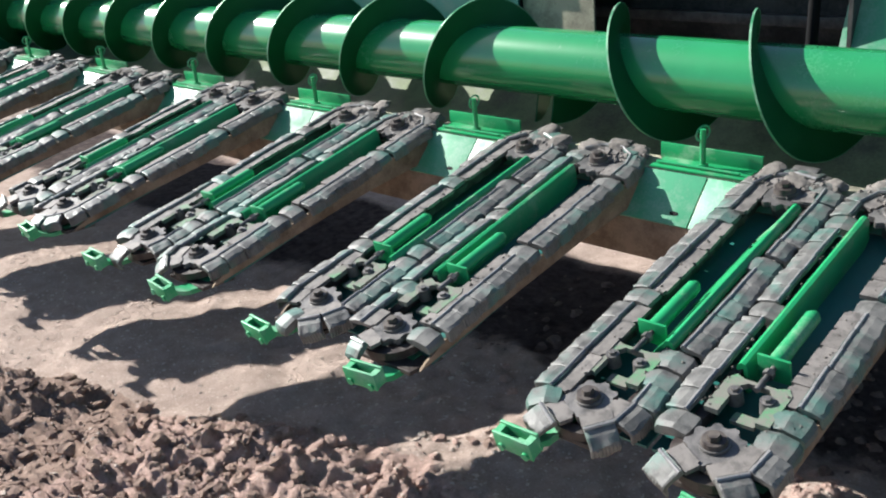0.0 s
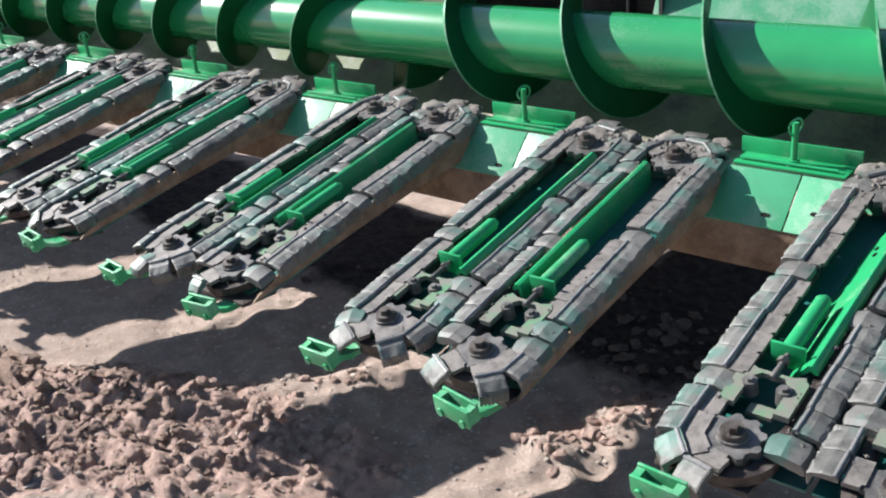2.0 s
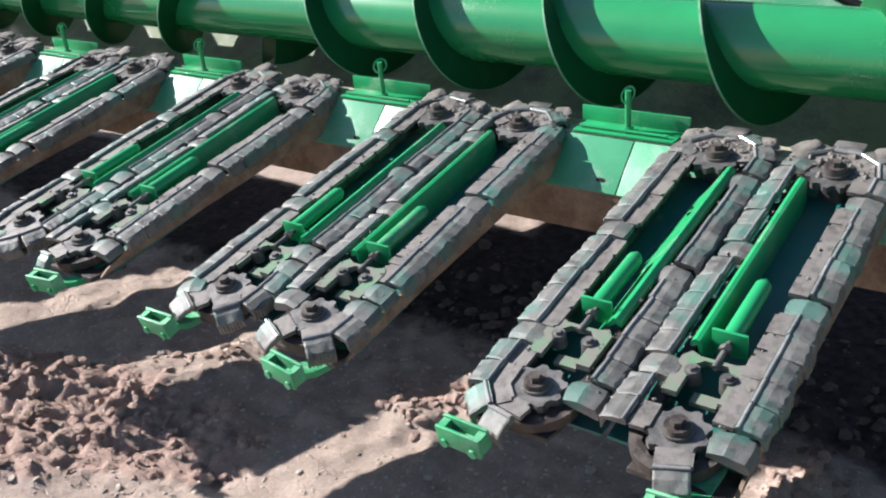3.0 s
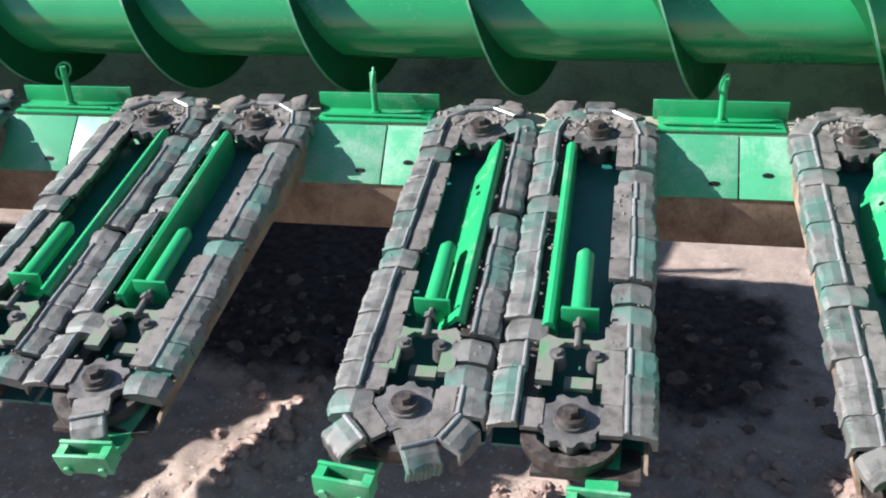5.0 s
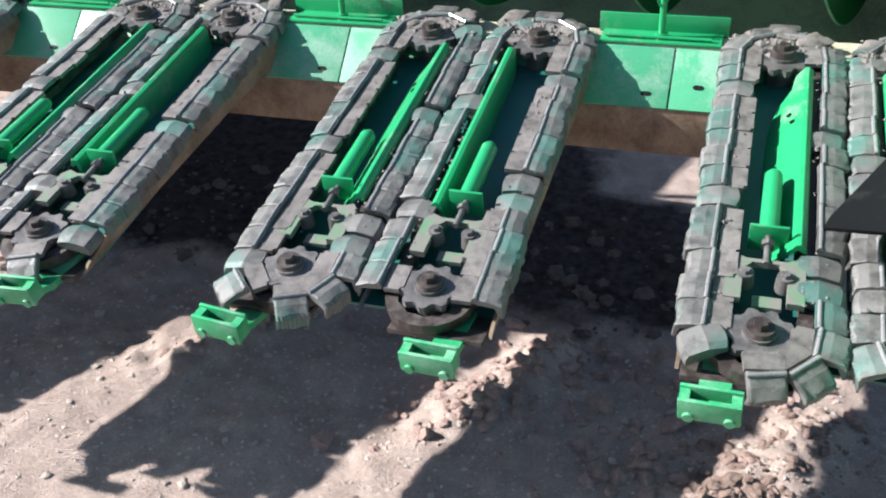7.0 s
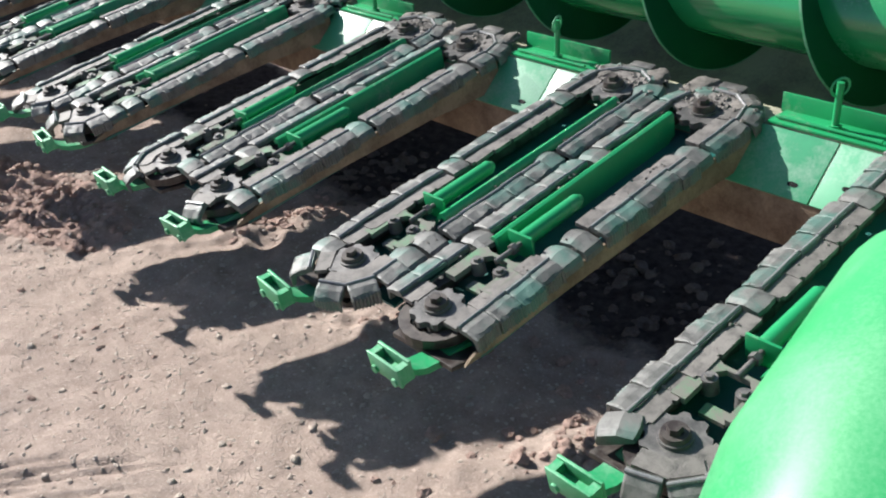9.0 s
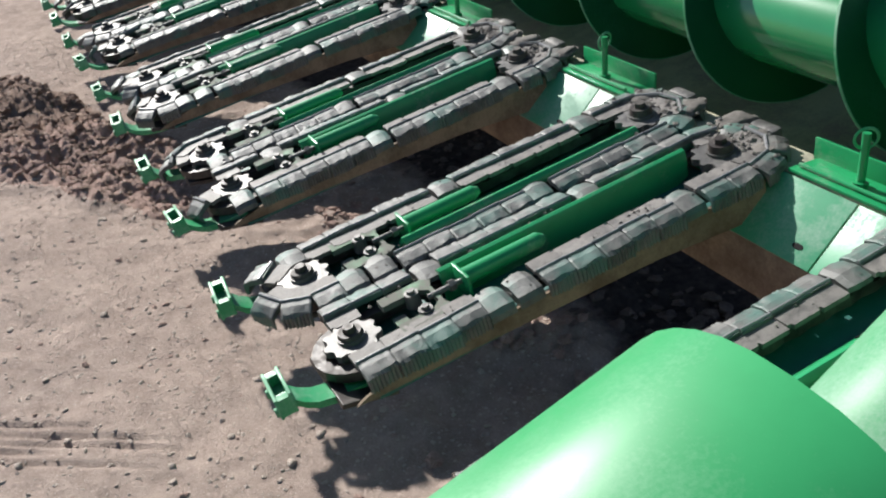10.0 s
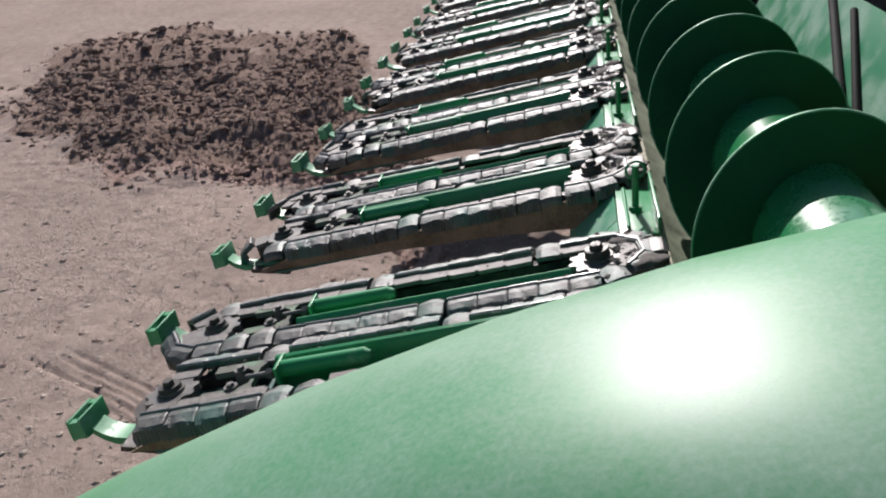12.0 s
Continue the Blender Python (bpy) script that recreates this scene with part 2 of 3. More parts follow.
def clod_mask(x, y):
    """How much of the ground is churned: a loose heap that runs slantwise before the header."""
    best = np.zeros_like(x, dtype=float)
    for (ax, ay, ar), (bx, by, br) in list(zip(HEAP, HEAP[1:])) + list(zip(SIDE_HEAP, SIDE_HEAP[1:])):
        dx, dy = bx - ax, by - ay
        f = np.clip(((x - ax) * dx + (y - ay) * dy) / (dx * dx + dy * dy), 0, 1)
        d = np.hypot(x - ax - f * dx, y - ay - f * dy) / (ar + f * (br - ar))
        best = np.maximum(best, np.clip((1.25 - d + 0.5 * (value_noise(x * 2.3, y * 4.5, 11) - 0.5)) * 1.8, 0, 1))
    return best


def ground_height(x, y):
    h = (value_noise(x * 1.1, y * 1.1, 1) - 0.5) * 0.05 + (value_noise(x * 5, y * 5, 2) - 0.5) * 0.014 + (value_noise(x * 17, y * 17, 3) - 0.5) * 0.007
    lump = 1 - np.abs(2 * value_noise(x * 17, y * 17, 4) - 1)
    rough = (value_noise(x * 2.6, y * 3.4, 9) - 0.3) * 0.15 + (lump - 0.4) * 0.026 + (value_noise(x * 29, y * 29, 5) - 0.5) * 0.034 + (value_noise(x * 47, y * 47, 6) - 0.5) * 0.030 + (value_noise(x * 86, y * 86, 16) - 0.5) * 0.024
    for (ax, ay), (bx, by), w, top in BERMS:
        dx, dy = bx - ax, by - ay
        f = np.clip(((x - ax) * dx + (y - ay) * dy) / (dx * dx + dy * dy), 0, 1)
        d = np.hypot(x - ax - f * dx, y - ay - f * dy) / (w * (0.75 + 0.6 * value_noise(x * 9, y * 9, 41)))
        crust = 0.45 + 0.75 * value_noise(x * 14, y * 14, 42) + 0.5 * (value_noise(x * 37, y * 37, 43) - 0.5)
        h = h + top * (1 - 0.45 * f) * np.exp(-np.abs(d) ** 1.7) * crust
    zone = np.clip(1.4 - np.hypot((x + 3.2) / 3.4, (y - 0.85) / 0.75), 0, 1)
    h = h + zone * ((value_noise(x * 8, y * 8, 7) - 0.5) * 0.03 + (value_noise(x * 20, y * 20, 8) - 0.5) * 0.02)
    across = 0.846 * (x + 2.453) - 0.534 * (y + 0.716) + 0.012 * value_noise(x * 3, y * 3, 17)
    along = 0.534 * (x + 2.453) + 0.846 * (y + 0.716)
    ruts = sum(np.exp(-((across - d) / 0.008) ** 2) * np.clip((e - np.abs(along - o)) * 6, 0, 1) for d, o, e in ((0.0, 0.0, 0.5), (0.034, 0.1, 0.45), (-0.045, -0.1, 0.4), (0.068, -0.2, 0.45), (0.11, 0.2, 0.3)))
    near = np.clip(3.6 - np.abs(x + 3) / 3.5, 0, 1)
    h = h - 0.055 * np.clip((y - 0.25) / 0.5, 0, 1)
    return (h - 0.012 * np.clip(ruts, 0, 1) + rough * np.clip((-x - 2.4) / 2.2, 0.4, 1) * np.clip(clod_mask(x, y), 0, 1)) * near - 0.019 * np.clip(x + 1.9, -12, 4)


def build_ground():
    dense_x = np.concatenate([np.arange(-7.0, -4.6, 0.024), np.arange(-4.6, -0.4, 0.011), np.arange(-0.4, 0.6, 0.024)])
    dense_y = np.concatenate([np.arange(-3.4, -1.2, 0.024), np.arange(-1.2, -0.2, 0.009), np.arange(-0.2, 1.0, 0.011), np.arange(1.0, 2.6, 0.024)])
    grow = np.cumsum(0.03 * 1.18 ** np.arange(48))
    xs = np.concatenate([dense_x[0] - grow[::-1], dense_x, dense_x[-1] + grow])
    ys = np.concatenate([dense_y[0] - grow[::-1], dense_y, dense_y[-1] + grow])
    X, Y = np.meshgrid(xs, ys, indexing="ij")
    Z = ground_height(X, Y)
    ny = len(ys)
    verts = np.stack([X.ravel(), Y.ravel(), Z.ravel()], 1)
    i, j = np.meshgrid(np.arange(len(xs) - 1), np.arange(ny - 1), indexing="ij")
    a = (i * ny + j).ravel()
    faces = np.stack([a, a + ny, a + ny + 1, a + 1], 1)
    me = mesh_of("ground", verts.tolist(), faces.tolist(), True)
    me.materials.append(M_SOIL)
    me.materials.append(M_CLOD)
    turned = clod_mask(X, Y)[:-1, :-1].ravel() + 0.3 * (value_noise(X * 19, Y * 19, 31)[:-1, :-1].ravel() - 0.5) > 0.42 + 0.5 * np.clip(X[:-1, :-1].ravel() + 4.1, 0, 1)
    me.materials.append(M_DARK_CLOD)
    # far part of the heap, which takes the darkened soil
    zone = (X + 0.8 * value_noise(X * 2, Y * 2, 33))[:-1, :-1].ravel() < -4.3
    me.polygons.foreach_set("material_index", (turned.astype(int) * (1 + zone)).tolist())
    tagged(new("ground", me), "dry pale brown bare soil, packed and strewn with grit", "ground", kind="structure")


build_ground()


def lump_shape():
    bm = B()
    bmesh.ops.create_icosphere(bm, subdivisions=2, radius=1.0)
    bm.verts.index_update()
    shape = np.array([v.co[:] for v in bm.verts]), np.array([[v.index for v in f.verts] for f in bm.faces])
    bm.free()
    return shape


LUMP, LUMP_FACES = lump_shape()
PEBBLE = np.array([(1, 0, 0), (-1, 0, 0), (0, 1, 0), (0, -1, 0), (0, 0, 1), (0, 0, -1)], dtype=float)
PEBBLE_FACES = np.array([(0, 2, 4), (2, 1, 4), (1, 3, 4), (3, 0, 4), (2, 0, 5), (1, 2, 5), (3, 1, 5), (0, 3, 5)])


def scatter(name, label, mat, spots, seed, shape, faces, flat, smooth):
    """Broken lumps at spots of (x, y, size), half sunk into the ground, as one loose mass."""
    rng = np.random.RandomState(seed)
    s = np.array(spots)
    n = len(s)
    z = ground_height(s[:, 0], s[:, 1])
    k = len(shape)
    body = shape[None] * rng.uniform(0.62, 1.22, (n, k, 1)) * s[:, 2][:, None, None]
    body[:, :, 0] *= rng.uniform(0.9, 1.5, n)[:, None]
    body[:, :, 2] *= rng.uniform(0.6 * flat, 1.1 * flat, n)[:, None]
    a, b = rng.uniform(0, 6.283, n), rng.uniform(-0.5, 0.5, n)
    x, y, w = body[:, :, 0], body[:, :, 1], body[:, :, 2]
    y, w = y * np.cos(b)[:, None] - w * np.sin(b)[:, None], y * np.sin(b)[:, None] + w * np.cos(b)[:, None]
    x, y = x * np.cos(a)[:, None] - y * np.sin(a)[:, None], x * np.sin(a)[:, None] + y * np.cos(a)[:, None]
    verts = np.stack([x + s[:, 0][:, None], y + s[:, 1][:, None], w + (z + s[:, 2] * 0.05)[:, None]], 2).reshape(-1, 3)
    faces = (faces[None] + k * np.arange(n)[:, None, None]).reshape(-1, 3)
    me = mesh_of(name, verts.tolist(), faces.tolist(), smooth)
    me.materials.append(mat)
    tagged(new(name, me), label, "soil", kind="stuff")


def clod_mesh(seed):
    """One broken lump of soil of unit size, faceted and uneven."""
    bm = B()
    bmesh.ops.create_icosphere(bm, subdivisions=2, radius=1.0)
    for v in bm.verts:
        v.co *= 1 + 0.45 * noise.noise(v.co * 1.3 + Vector((seed * 5.3, 1.7, 0))) + 0.22 * noise.noise(v.co * 3.7 + Vector((0, seed, 2.1)))
    return from_bm("clod", bm, M_CLOD)


def churned_soil():
    rng = np.random.RandomState(5)
    x, y = rng.uniform(-10.5, -2.4, 125000), rng.uniform(-5.0, 0.8, 125000)
    near = np.clip(1.5 - (-x - 2.8) / 4.0, 0.17, 1.0)
    keep = rng.rand(len(x)) < clod_mask(x, y) ** 1.5 * near * 0.8 * np.clip((-x - 2.6) / 1.4, 0.35, 1)
    x, y = x[keep], y[keep]
    r = (0.0030 + 0.020 * rng.rand(len(x)) ** 5.0) * np.clip(0.75 + (-x - 3.6) * 0.32, 0.75, 1.7)
    spots = list(zip(x, y, r))
    # small heaps at the ends of the sunlit strips
    for (ax, ay), (bx, by), w, top in BERMS:
        for _ in range(int(45000 * w * top)):
            f = rng.rand() ** 1.2
            spots.append((ax + f * (bx - ax) + rng.normal(0, w * 0.75), ay + f * (by - ay) + rng.normal(0, w * 0.75), 0.003 + 0.016 * rng.rand() ** 3.5))
    for cx, cy, n, sx, sy in ((-0.84, 0.36, 120, 0.10, 0.07), (-3.16, 0.56, 60, 0.06, 0.07)):
        for _ in range(n):
            spots.append((rng.normal(cx, sx), rng.normal(cy, sy), 0.004 + 0.017 * rng.rand() ** 3.0))
    shaded = []
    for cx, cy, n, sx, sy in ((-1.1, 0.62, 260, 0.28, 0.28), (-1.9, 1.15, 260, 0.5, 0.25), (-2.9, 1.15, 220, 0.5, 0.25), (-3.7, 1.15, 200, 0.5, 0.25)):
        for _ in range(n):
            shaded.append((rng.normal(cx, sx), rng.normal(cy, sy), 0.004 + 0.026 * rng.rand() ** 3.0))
    dry = [p for p in spots if -4.2 - 0.5 * math.sin(9 * p[1]) < p[0] < -1.02]
    darkened = sorted(set(spots) - set(dry))
    big = sorted((p for p in dry if p[0] < -0.3), key=lambda p: -p[2])[:260]
    dry = [p for p in dry if p not in set(big)]
    heap = thing("clod_litter", "larger lumps of dry brown soil lying loose", "soil clods")
    shapes = [clod_mesh(s) for s in range(7)]
    for i, (cx, cy, r) in enumerate(big):
        ob = new("clod", shapes[i % 7])
        ob.parent = heap
        z = float(ground_height(np.array([cx]), np.array([cy]))[0])
        ob.matrix_basis = pose(cx, cy, z + 0.15 * r, rng.uniform(-20, 20), rng.uniform(-20, 20), rng.uniform(0, 360)) @ Matrix.Diagonal((r * rng.uniform(0.9, 1.5), r, r * rng.uniform(0.6, 0.9), 1))
    dry += [p for p in shaded if p[1] < 0.9]
    scatter("soil_clods", "loose dry brown clods of turned soil", M_CLOD, dry, 6, LUMP, LUMP_FACES, 0.75, False)
    scatter("dark_clods", "browner clods heaped before the header, darkened as if backlit", M_DARK_CLOD, darkened, 7, LUMP, LUMP_FACES, 0.75, False)
    # clods given a darker soil in place of the header's shade
    scatter("shaded_clods", "clods under the header, darkened for its shade", M_SHADED_SOIL, [p for p in shaded if 0.9 <= p[1] < 1.6], 17, LUMP, LUMP_FACES, 0.75, False)
    n = 240
    x, y = rng.uniform(-3.7, -0.5, n), rng.uniform(-1.7, 0.35, n)
    scatter("crumbs_of_soil", "small dry crumbs of soil on the packed ground", M_CLOD, list(zip(x, y, 0.003 + 0.010 * rng.rand(n) ** 3.0)), 19, LUMP, LUMP_FACES, 0.7, False)
    n = 600
    x, y = rng.uniform(-4.5, -0.3, n), rng.uniform(-2.0, 0.8, n)
    scatter("pebbles", "scattered pale pebbles half sunk in the soil", M_GRIT, list(zip(x, y, 0.005 + 0.009 * rng.rand(n) ** 2.5)), 9, LUMP, LUMP_FACES, 0.6, True)
    n = 40000
    x, y = rng.uniform(-6.5, -0.3, n), rng.uniform(-2.6, 0.85, n)
    scatter("grit", "pale grit and small stones on the soil", M_GRIT, list(zip(x, y, 0.0018 + 0.008 * rng.rand(n) ** 5)), 8, PEBBLE, PEBBLE_FACES, 0.6, False)


M_GRIT = soil("pale_grit", (0.44, 0.36, 0.31), (0.66, 0.565, 0.495), 12.0)
churned_soil()

# ---- row units ----
V_REAR = 0.797          # from the front idler to the rear sprocket
LOOP_R = 0.088
LOOP_U = 0.125


def loop_point(s):
    """A point of the belt's loop after s metres, with its tangent; the loop runs round two wheels."""
    straight, arc = V_REAR, math.pi * LOOP_R
    s %= 2 * (straight + arc)
    if s < straight:
        return Vector((LOOP_R, s, 0)), Vector((0, 1, 0))
    s -= straight
    if s < arc:
        a = s / LOOP_R
        return Vector((LOOP_R * math.cos(a), V_REAR + LOOP_R * math.sin(a), 0)), Vector((-math.sin(a), math.cos(a), 0))
    s -= arc
    if s < straight:
        return Vector((-LOOP_R, V_REAR - s, 0)), Vector((0, -1, 0))
    a = math.pi + (s - straight) / LOOP_R
    return Vector((LOOP_R * math.cos(a), LOOP_R * math.sin(a), 0)), Vector((-math.sin(a), math.cos(a), 0))


LOOP_LEN = 2 * (V_REAR + math.pi * LOOP_R)


def two_tone(bm, split, name, first, second):
    """A mesh in two materials: faces made before split take the first."""
    bmesh.ops.recalc_face_normals(bm, faces=bm.faces)
    bm.faces.ensure_lookup_table()
    for i, f in enumerate(bm.faces):
        f.material_index = 0 if i < split else 1
    me = bpy.data.meshes.new(name)
    bm.to_mesh(me)
    bm.free()
    me.materials.append(first)
    me.materials.append(second)
    return me


def paddle_mesh(name, length, wide, droop, seed):
    """One worn rubber paddle of the belt: a plate that slopes outward, a short ragged skirt, and the worn rib along its root."""
    bm = B()
    rng = random.Random(seed)
    prof = [(-0.012, 0.003), (0.012, 0.0022), (0.031 * wide, -0.0022 - droop), (0.0360 * wide, -0.007 - droop), (0.038 * wide, -0.029 - droop), (0.033 * wide, -0.030 - droop), (0.026, -0.010 - droop), (-0.012, -0.007)]
    jitter = [[(rng.uniform(-0.0034, 0.0024), rng.uniform(-0.0018, 0.0014)) for _ in prof] for _ in range(6)]
    rings = []
    for r in range(17):
        f = r / 16 - 0.5
        k, g = min(int(r * 5 / 16), 4), r * 5 / 16 - min(int(r * 5 / 16), 4)
        low = 0.0014 if r in (0, 16) else 0.0
        ring = []
        for i, (y, z) in enumerate(prof):
            free = 1.0 if 2 <= i <= 5 else 0.15
            dy, dz = (a + (b - a) * g for a, b in zip(jitter[k][i], jitter[k + 1][i]))
            comb = (0.0011 if r % 2 else -0.0011) if i in (3, 4) else 0.0
            ring.append(Vector((f * length, y + dy * free + comb, z - low + dz * (0.25 + free) - (0.004 * (r % 2) if i in (4, 5) else 0))))
        rings.append(ring)
    add_sweep(bm, rings)
    n = len(bm.faces)
    rib = [(-0.0105, 0.000), (-0.0095, 0.0042), (-0.0075, 0.0062), (-0.0050, 0.0062), (-0.0030, 0.0042), (-0.0020, 0.000)]
    add_sweep(bm, [[Vector((f * length, y, z)) for y, z in rib] for f in (-0.5, 0.5)])
    me = two_tone(bm, n, name, M_RUBBER, M_RIB)
    return me


def lug_mesh():
    """The folded lug where two runs of the belt join: a bent plate that stands a little proud."""
    bm = B()
    rings = []
    for x, z, w in ((-0.029, -0.003, 0.88), (-0.019, -0.0010, 0.95), (-0.004, 0.0010, 1.0), (0.009, 0.0004, 0.97), (0.020, -0.003, 0.86)):
        rings.append([Vector((x, y * w, z + dz)) for y, dz in ((-0.040, -0.012), (-0.038, -0.003), (-0.008, 0.002), (0.027, -0.004), (0.034, -0.013), (0.035, -0.024), (0.030, -0.025))])
    add_sweep(bm, rings)
    return from_bm("belt_lug", bm, M_RUBBER, 12)


def link_mesh():
    """A dusty chain link plate along the inside of the belt, with a nick at its end."""
    bm = B()
    out = [(-0.029, -0.046), (0.021, -0.0465), (0.0225, -0.041), (0.029, -0.0405), (0.029, -0.014), (-0.029, -0.013)]
    add_prism(bm, out, (1, 0, 0), (0, 1, 0), (0, 0, -0.010), (0, 0, 0.009))
    return from_bm("chain_link", bm, M_CHAIN)


PADDLES = [paddle_mesh("paddle", 0.0572, w, d, i) for i, (w, d) in enumerate(((0.95, 0.0), (1.0, 0.002), (1.05, 0.001), (1.0, -0.001), (0.98, 0.001), (1.03, 0.0), (0.9, 0.002), (1.0, 0.0)))]
LUG, LINK = lug_mesh(), link_mesh()


def chain_mesh():
    """The steel chain under the paddles: one closed band."""
    bm = B()
    n = 84
    rows = []
    for i in range(n):
        p, t = loop_point(LOOP_LEN * i / n)
        out = Vector((t.y, -t.x, 0))
        k = 0.004 if i % 2 else 0.0
        rows.append([p + out * y + Vector((0, 0, z)) for y, z in ((-0.036 + k, -0.040), (-0.036 + k, -0.020), (-0.012, -0.020), (-0.012, -0.040))])
    add_sweep(bm, rows + rows[:1], False)
    bmesh.ops.remove_doubles(bm, verts=bm.verts, dist=0.0005)
    # dark tone puts the shade of the recess into the chain
    return from_bm("chain", bm, M_HUB)


CHAIN = chain_mesh()


def sprocket_mesh(r, teeth):
    bm = B()
    pts = []
    for i in range(teeth * 4):
        a = 2 * math.pi * i / (teeth * 4)
        rr = r * (1.0 if i % 4 in (0, 1) else 0.84)
        pts.append((rr * math.cos(a), rr * math.sin(a)))
    add_prism(bm, pts, (1, 0, 0), (0, 1, 0), (0, 0, -0.012), (0, 0, 0.014))
    add_cyl(bm, (0, 0, -0.06), (0, 0, 0.008), r * 0.55, r * 0.5, 18)
    return from_bm("sprocket", bm, M_STEEL, 30)


def hub_mesh(r, h):
    bm = B()
    add_cyl(bm, (0, 0, 0.0), (0, 0, h), r, r * 0.86, 16)
    add_cyl(bm, (0, 0, h), (0, 0, h + 0.010), r * 0.52, r * 0.45, 6)
    return from_bm("hub_bolt", bm, M_HUB, 30)


IDLER, DRIVE = sprocket_mesh(0.052, 9), sprocket_mesh(0.058, 11)
HUB_FRONT, HUB_REAR = hub_mesh(0.024, 0.010), hub_mesh(0.026, 0.016)


def rail_mesh(side):
    """A leaning guard plate whose top edge is rolled; it narrows to the rear, with bolt holes marked."""
    bm = B()
    rings = []
    for v, d in ((0.195, 0.034), (0.30, 0.034), (0.385, 0.034), (0.39, 0.068), (0.50, 0.066), (0.60, 0.056), (0.66, 0.046), (0.70, 0.022), (0.745, 0.016)):
        if side > 0:
            d = 0.066 if v < 0.72 else 0.050
        lean = (0.10 if side > 0 else 1.02) * d
        u0, u1 = 0.076, 0.076 + lean
        ring = [(u0 - 0.013, -0.010), (u0 - 0.012, -0.002), (u0 - 0.008, 0.005), (u0 - 0.002, 0.008), (u0 + 0.005, 0.006), (u0 + 0.009, 0.000), (u1 + 0.004, -d), (u1 - 0.004, -d), (u0 + 0.001, -0.004), (u0 - 0.008, -0.010)]
        rings.append([Vector((side * u, v, w)) for u, w in ring])
    add_sweep(bm, rings)
    me = from_bm("guard_rail", bm, M_GREEN, 40)
    return me


def slot_mesh():
    bm = B()
    out = [(0.009 * math.cos(a * 0.5236) + 0.003 * (1 if math.cos(a * 0.5236) > 0 else -1), 0.0055 * math.sin(a * 0.5236)) for a in range(12)]
    add_prism(bm, out, (1, 0, 0), (0, 1, 0), (0, 0, -0.001), (0, 0, 0.002))
    return from_bm("slot", bm, M_BLACK)


SLOT = slot_mesh()
RAILS = {s: rail_mesh(s) for s in (-1, 1)}


def tensioner_meshes():
    tube = B()
    add_cyl(tube, (0, 0.222, 0.0), (0, 0.378, 0.0), 0.0165, 0.0155, 20)
    add_cyl(tube, (0, 0.378, 0.0), (0, 0.391, 0.0), 0.0155, 0.008, 20)
    flange = B()
    add_box(flange, (0, 0.220, -0.008), (0.062, 0.006, 0.052), bevel=0.0015)
    rod = B()
    add_cyl(rod, (0, 0.150, -0.004), (0, 0.222, -0.004), 0.0055, seg=12)
    add_cyl(rod, (0, 0.192, -0.004), (0, 0.204, -0.004), 0.011, seg=6)
    return from_bm("spring_tube", tube, M_GREEN, 40), from_bm("tube_flange", flange, M_GREEN, 30), from_bm("tension_rod", rod, M_STEEL, 40)


TUBE, FLANGE, ROD = tensioner_meshes()


def slider_meshes():
    """The sliding fork of the tensioner: a cross bar with two legs, and two rollers in it."""
    bm = B()
    out = [(-0.060, 0.072), (-0.034, 0.072), (-0.034, 0.142), (-0.020, 0.158), (0.020, 0.158), (0.034, 0.142), (0.034, 0.072), (0.060, 0.072), (0.060, 0.158), (0.048, 0.174), (0.030, 0.166), (-0.030, 0.166), (-0.048, 0.174), (-0.060, 0.158)]
    add_prism(bm, out, (1, 0, 0), (0, 1, 0), (0, 0, -0.014), (0, 0, 0.012))
    add_box(bm, (0.006, 0.090, -0.026), (0.044, 0.024, 0.008))
    roller = B()
    add_cyl(roller, (0, 0, -0.020), (0, 0, 0.008), 0.015, 0.013, 16)
    add_cyl(roller, (0, 0, 0.008), (0, 0, 0.014), 0.008, 0.007, 6)
    return from_bm("slider", bm, M_SLIDER), from_bm("roller", roller, M_STEEL, 35)


M_SLIDER = dusty("dusty_slider", (0.05, 0.22, 0.09), (0.15, 0.148, 0.126), 0.60, 0.5, 22.0, 240.0, relief=0.4)
SLIDER, ROLLER = slider_meshes()


def nose_bracket_meshes():
    """The green catch at the nose: a slotted box on a bent arm."""
    box = B()
    w, d, h, t = 0.086, 0.031, 0.040, 0.006
    add_box(box, (0, -d / 2 + t / 2, 0), (w, t, h), bevel=0.002)
    add_box(box, (0, d / 2 - t / 2, 0.002), (w, t, h), bevel=0.002)
    for x in (-w / 2 + 0.008, w / 2 - 0.008):
        add_box(box, (x, 0, 0), (0.014, d - 2 * t + 0.002, h - 0.006))
    add_box(box, (0, 0, -0.012), (w - 0.03, d - 2 * t + 0.002, h * 0.5))
    arm = B()
    path = [(0.0, 0.014, -0.012), (0.0, 0.030, -0.028), (0.0, 0.050, -0.040), (0.0, 0.085, -0.048), (0.0, 0.150, -0.052)]
    rings = []
    for x, y, z in path:
        rings.append([Vector((x + a, y, z + b)) for a, b in ((-0.023, -0.008), (0.023, -0.008), (0.023, 0.006), (-0.023, 0.006))])
    add_sweep(arm, rings)
    pin = B()
    add_cyl(pin, (0, -0.020, -0.012), (0, -0.011, -0.012), 0.008, seg=10)
    return from_bm("catch_box", box, M_CATCH, 30), from_bm("catch_arm", arm, M_CATCH, 40), from_bm("catch_bolt", pin, M_CATCH, 40)


CATCH, CATCH_ARM, CATCH_BOLT = nose_bracket_meshes()


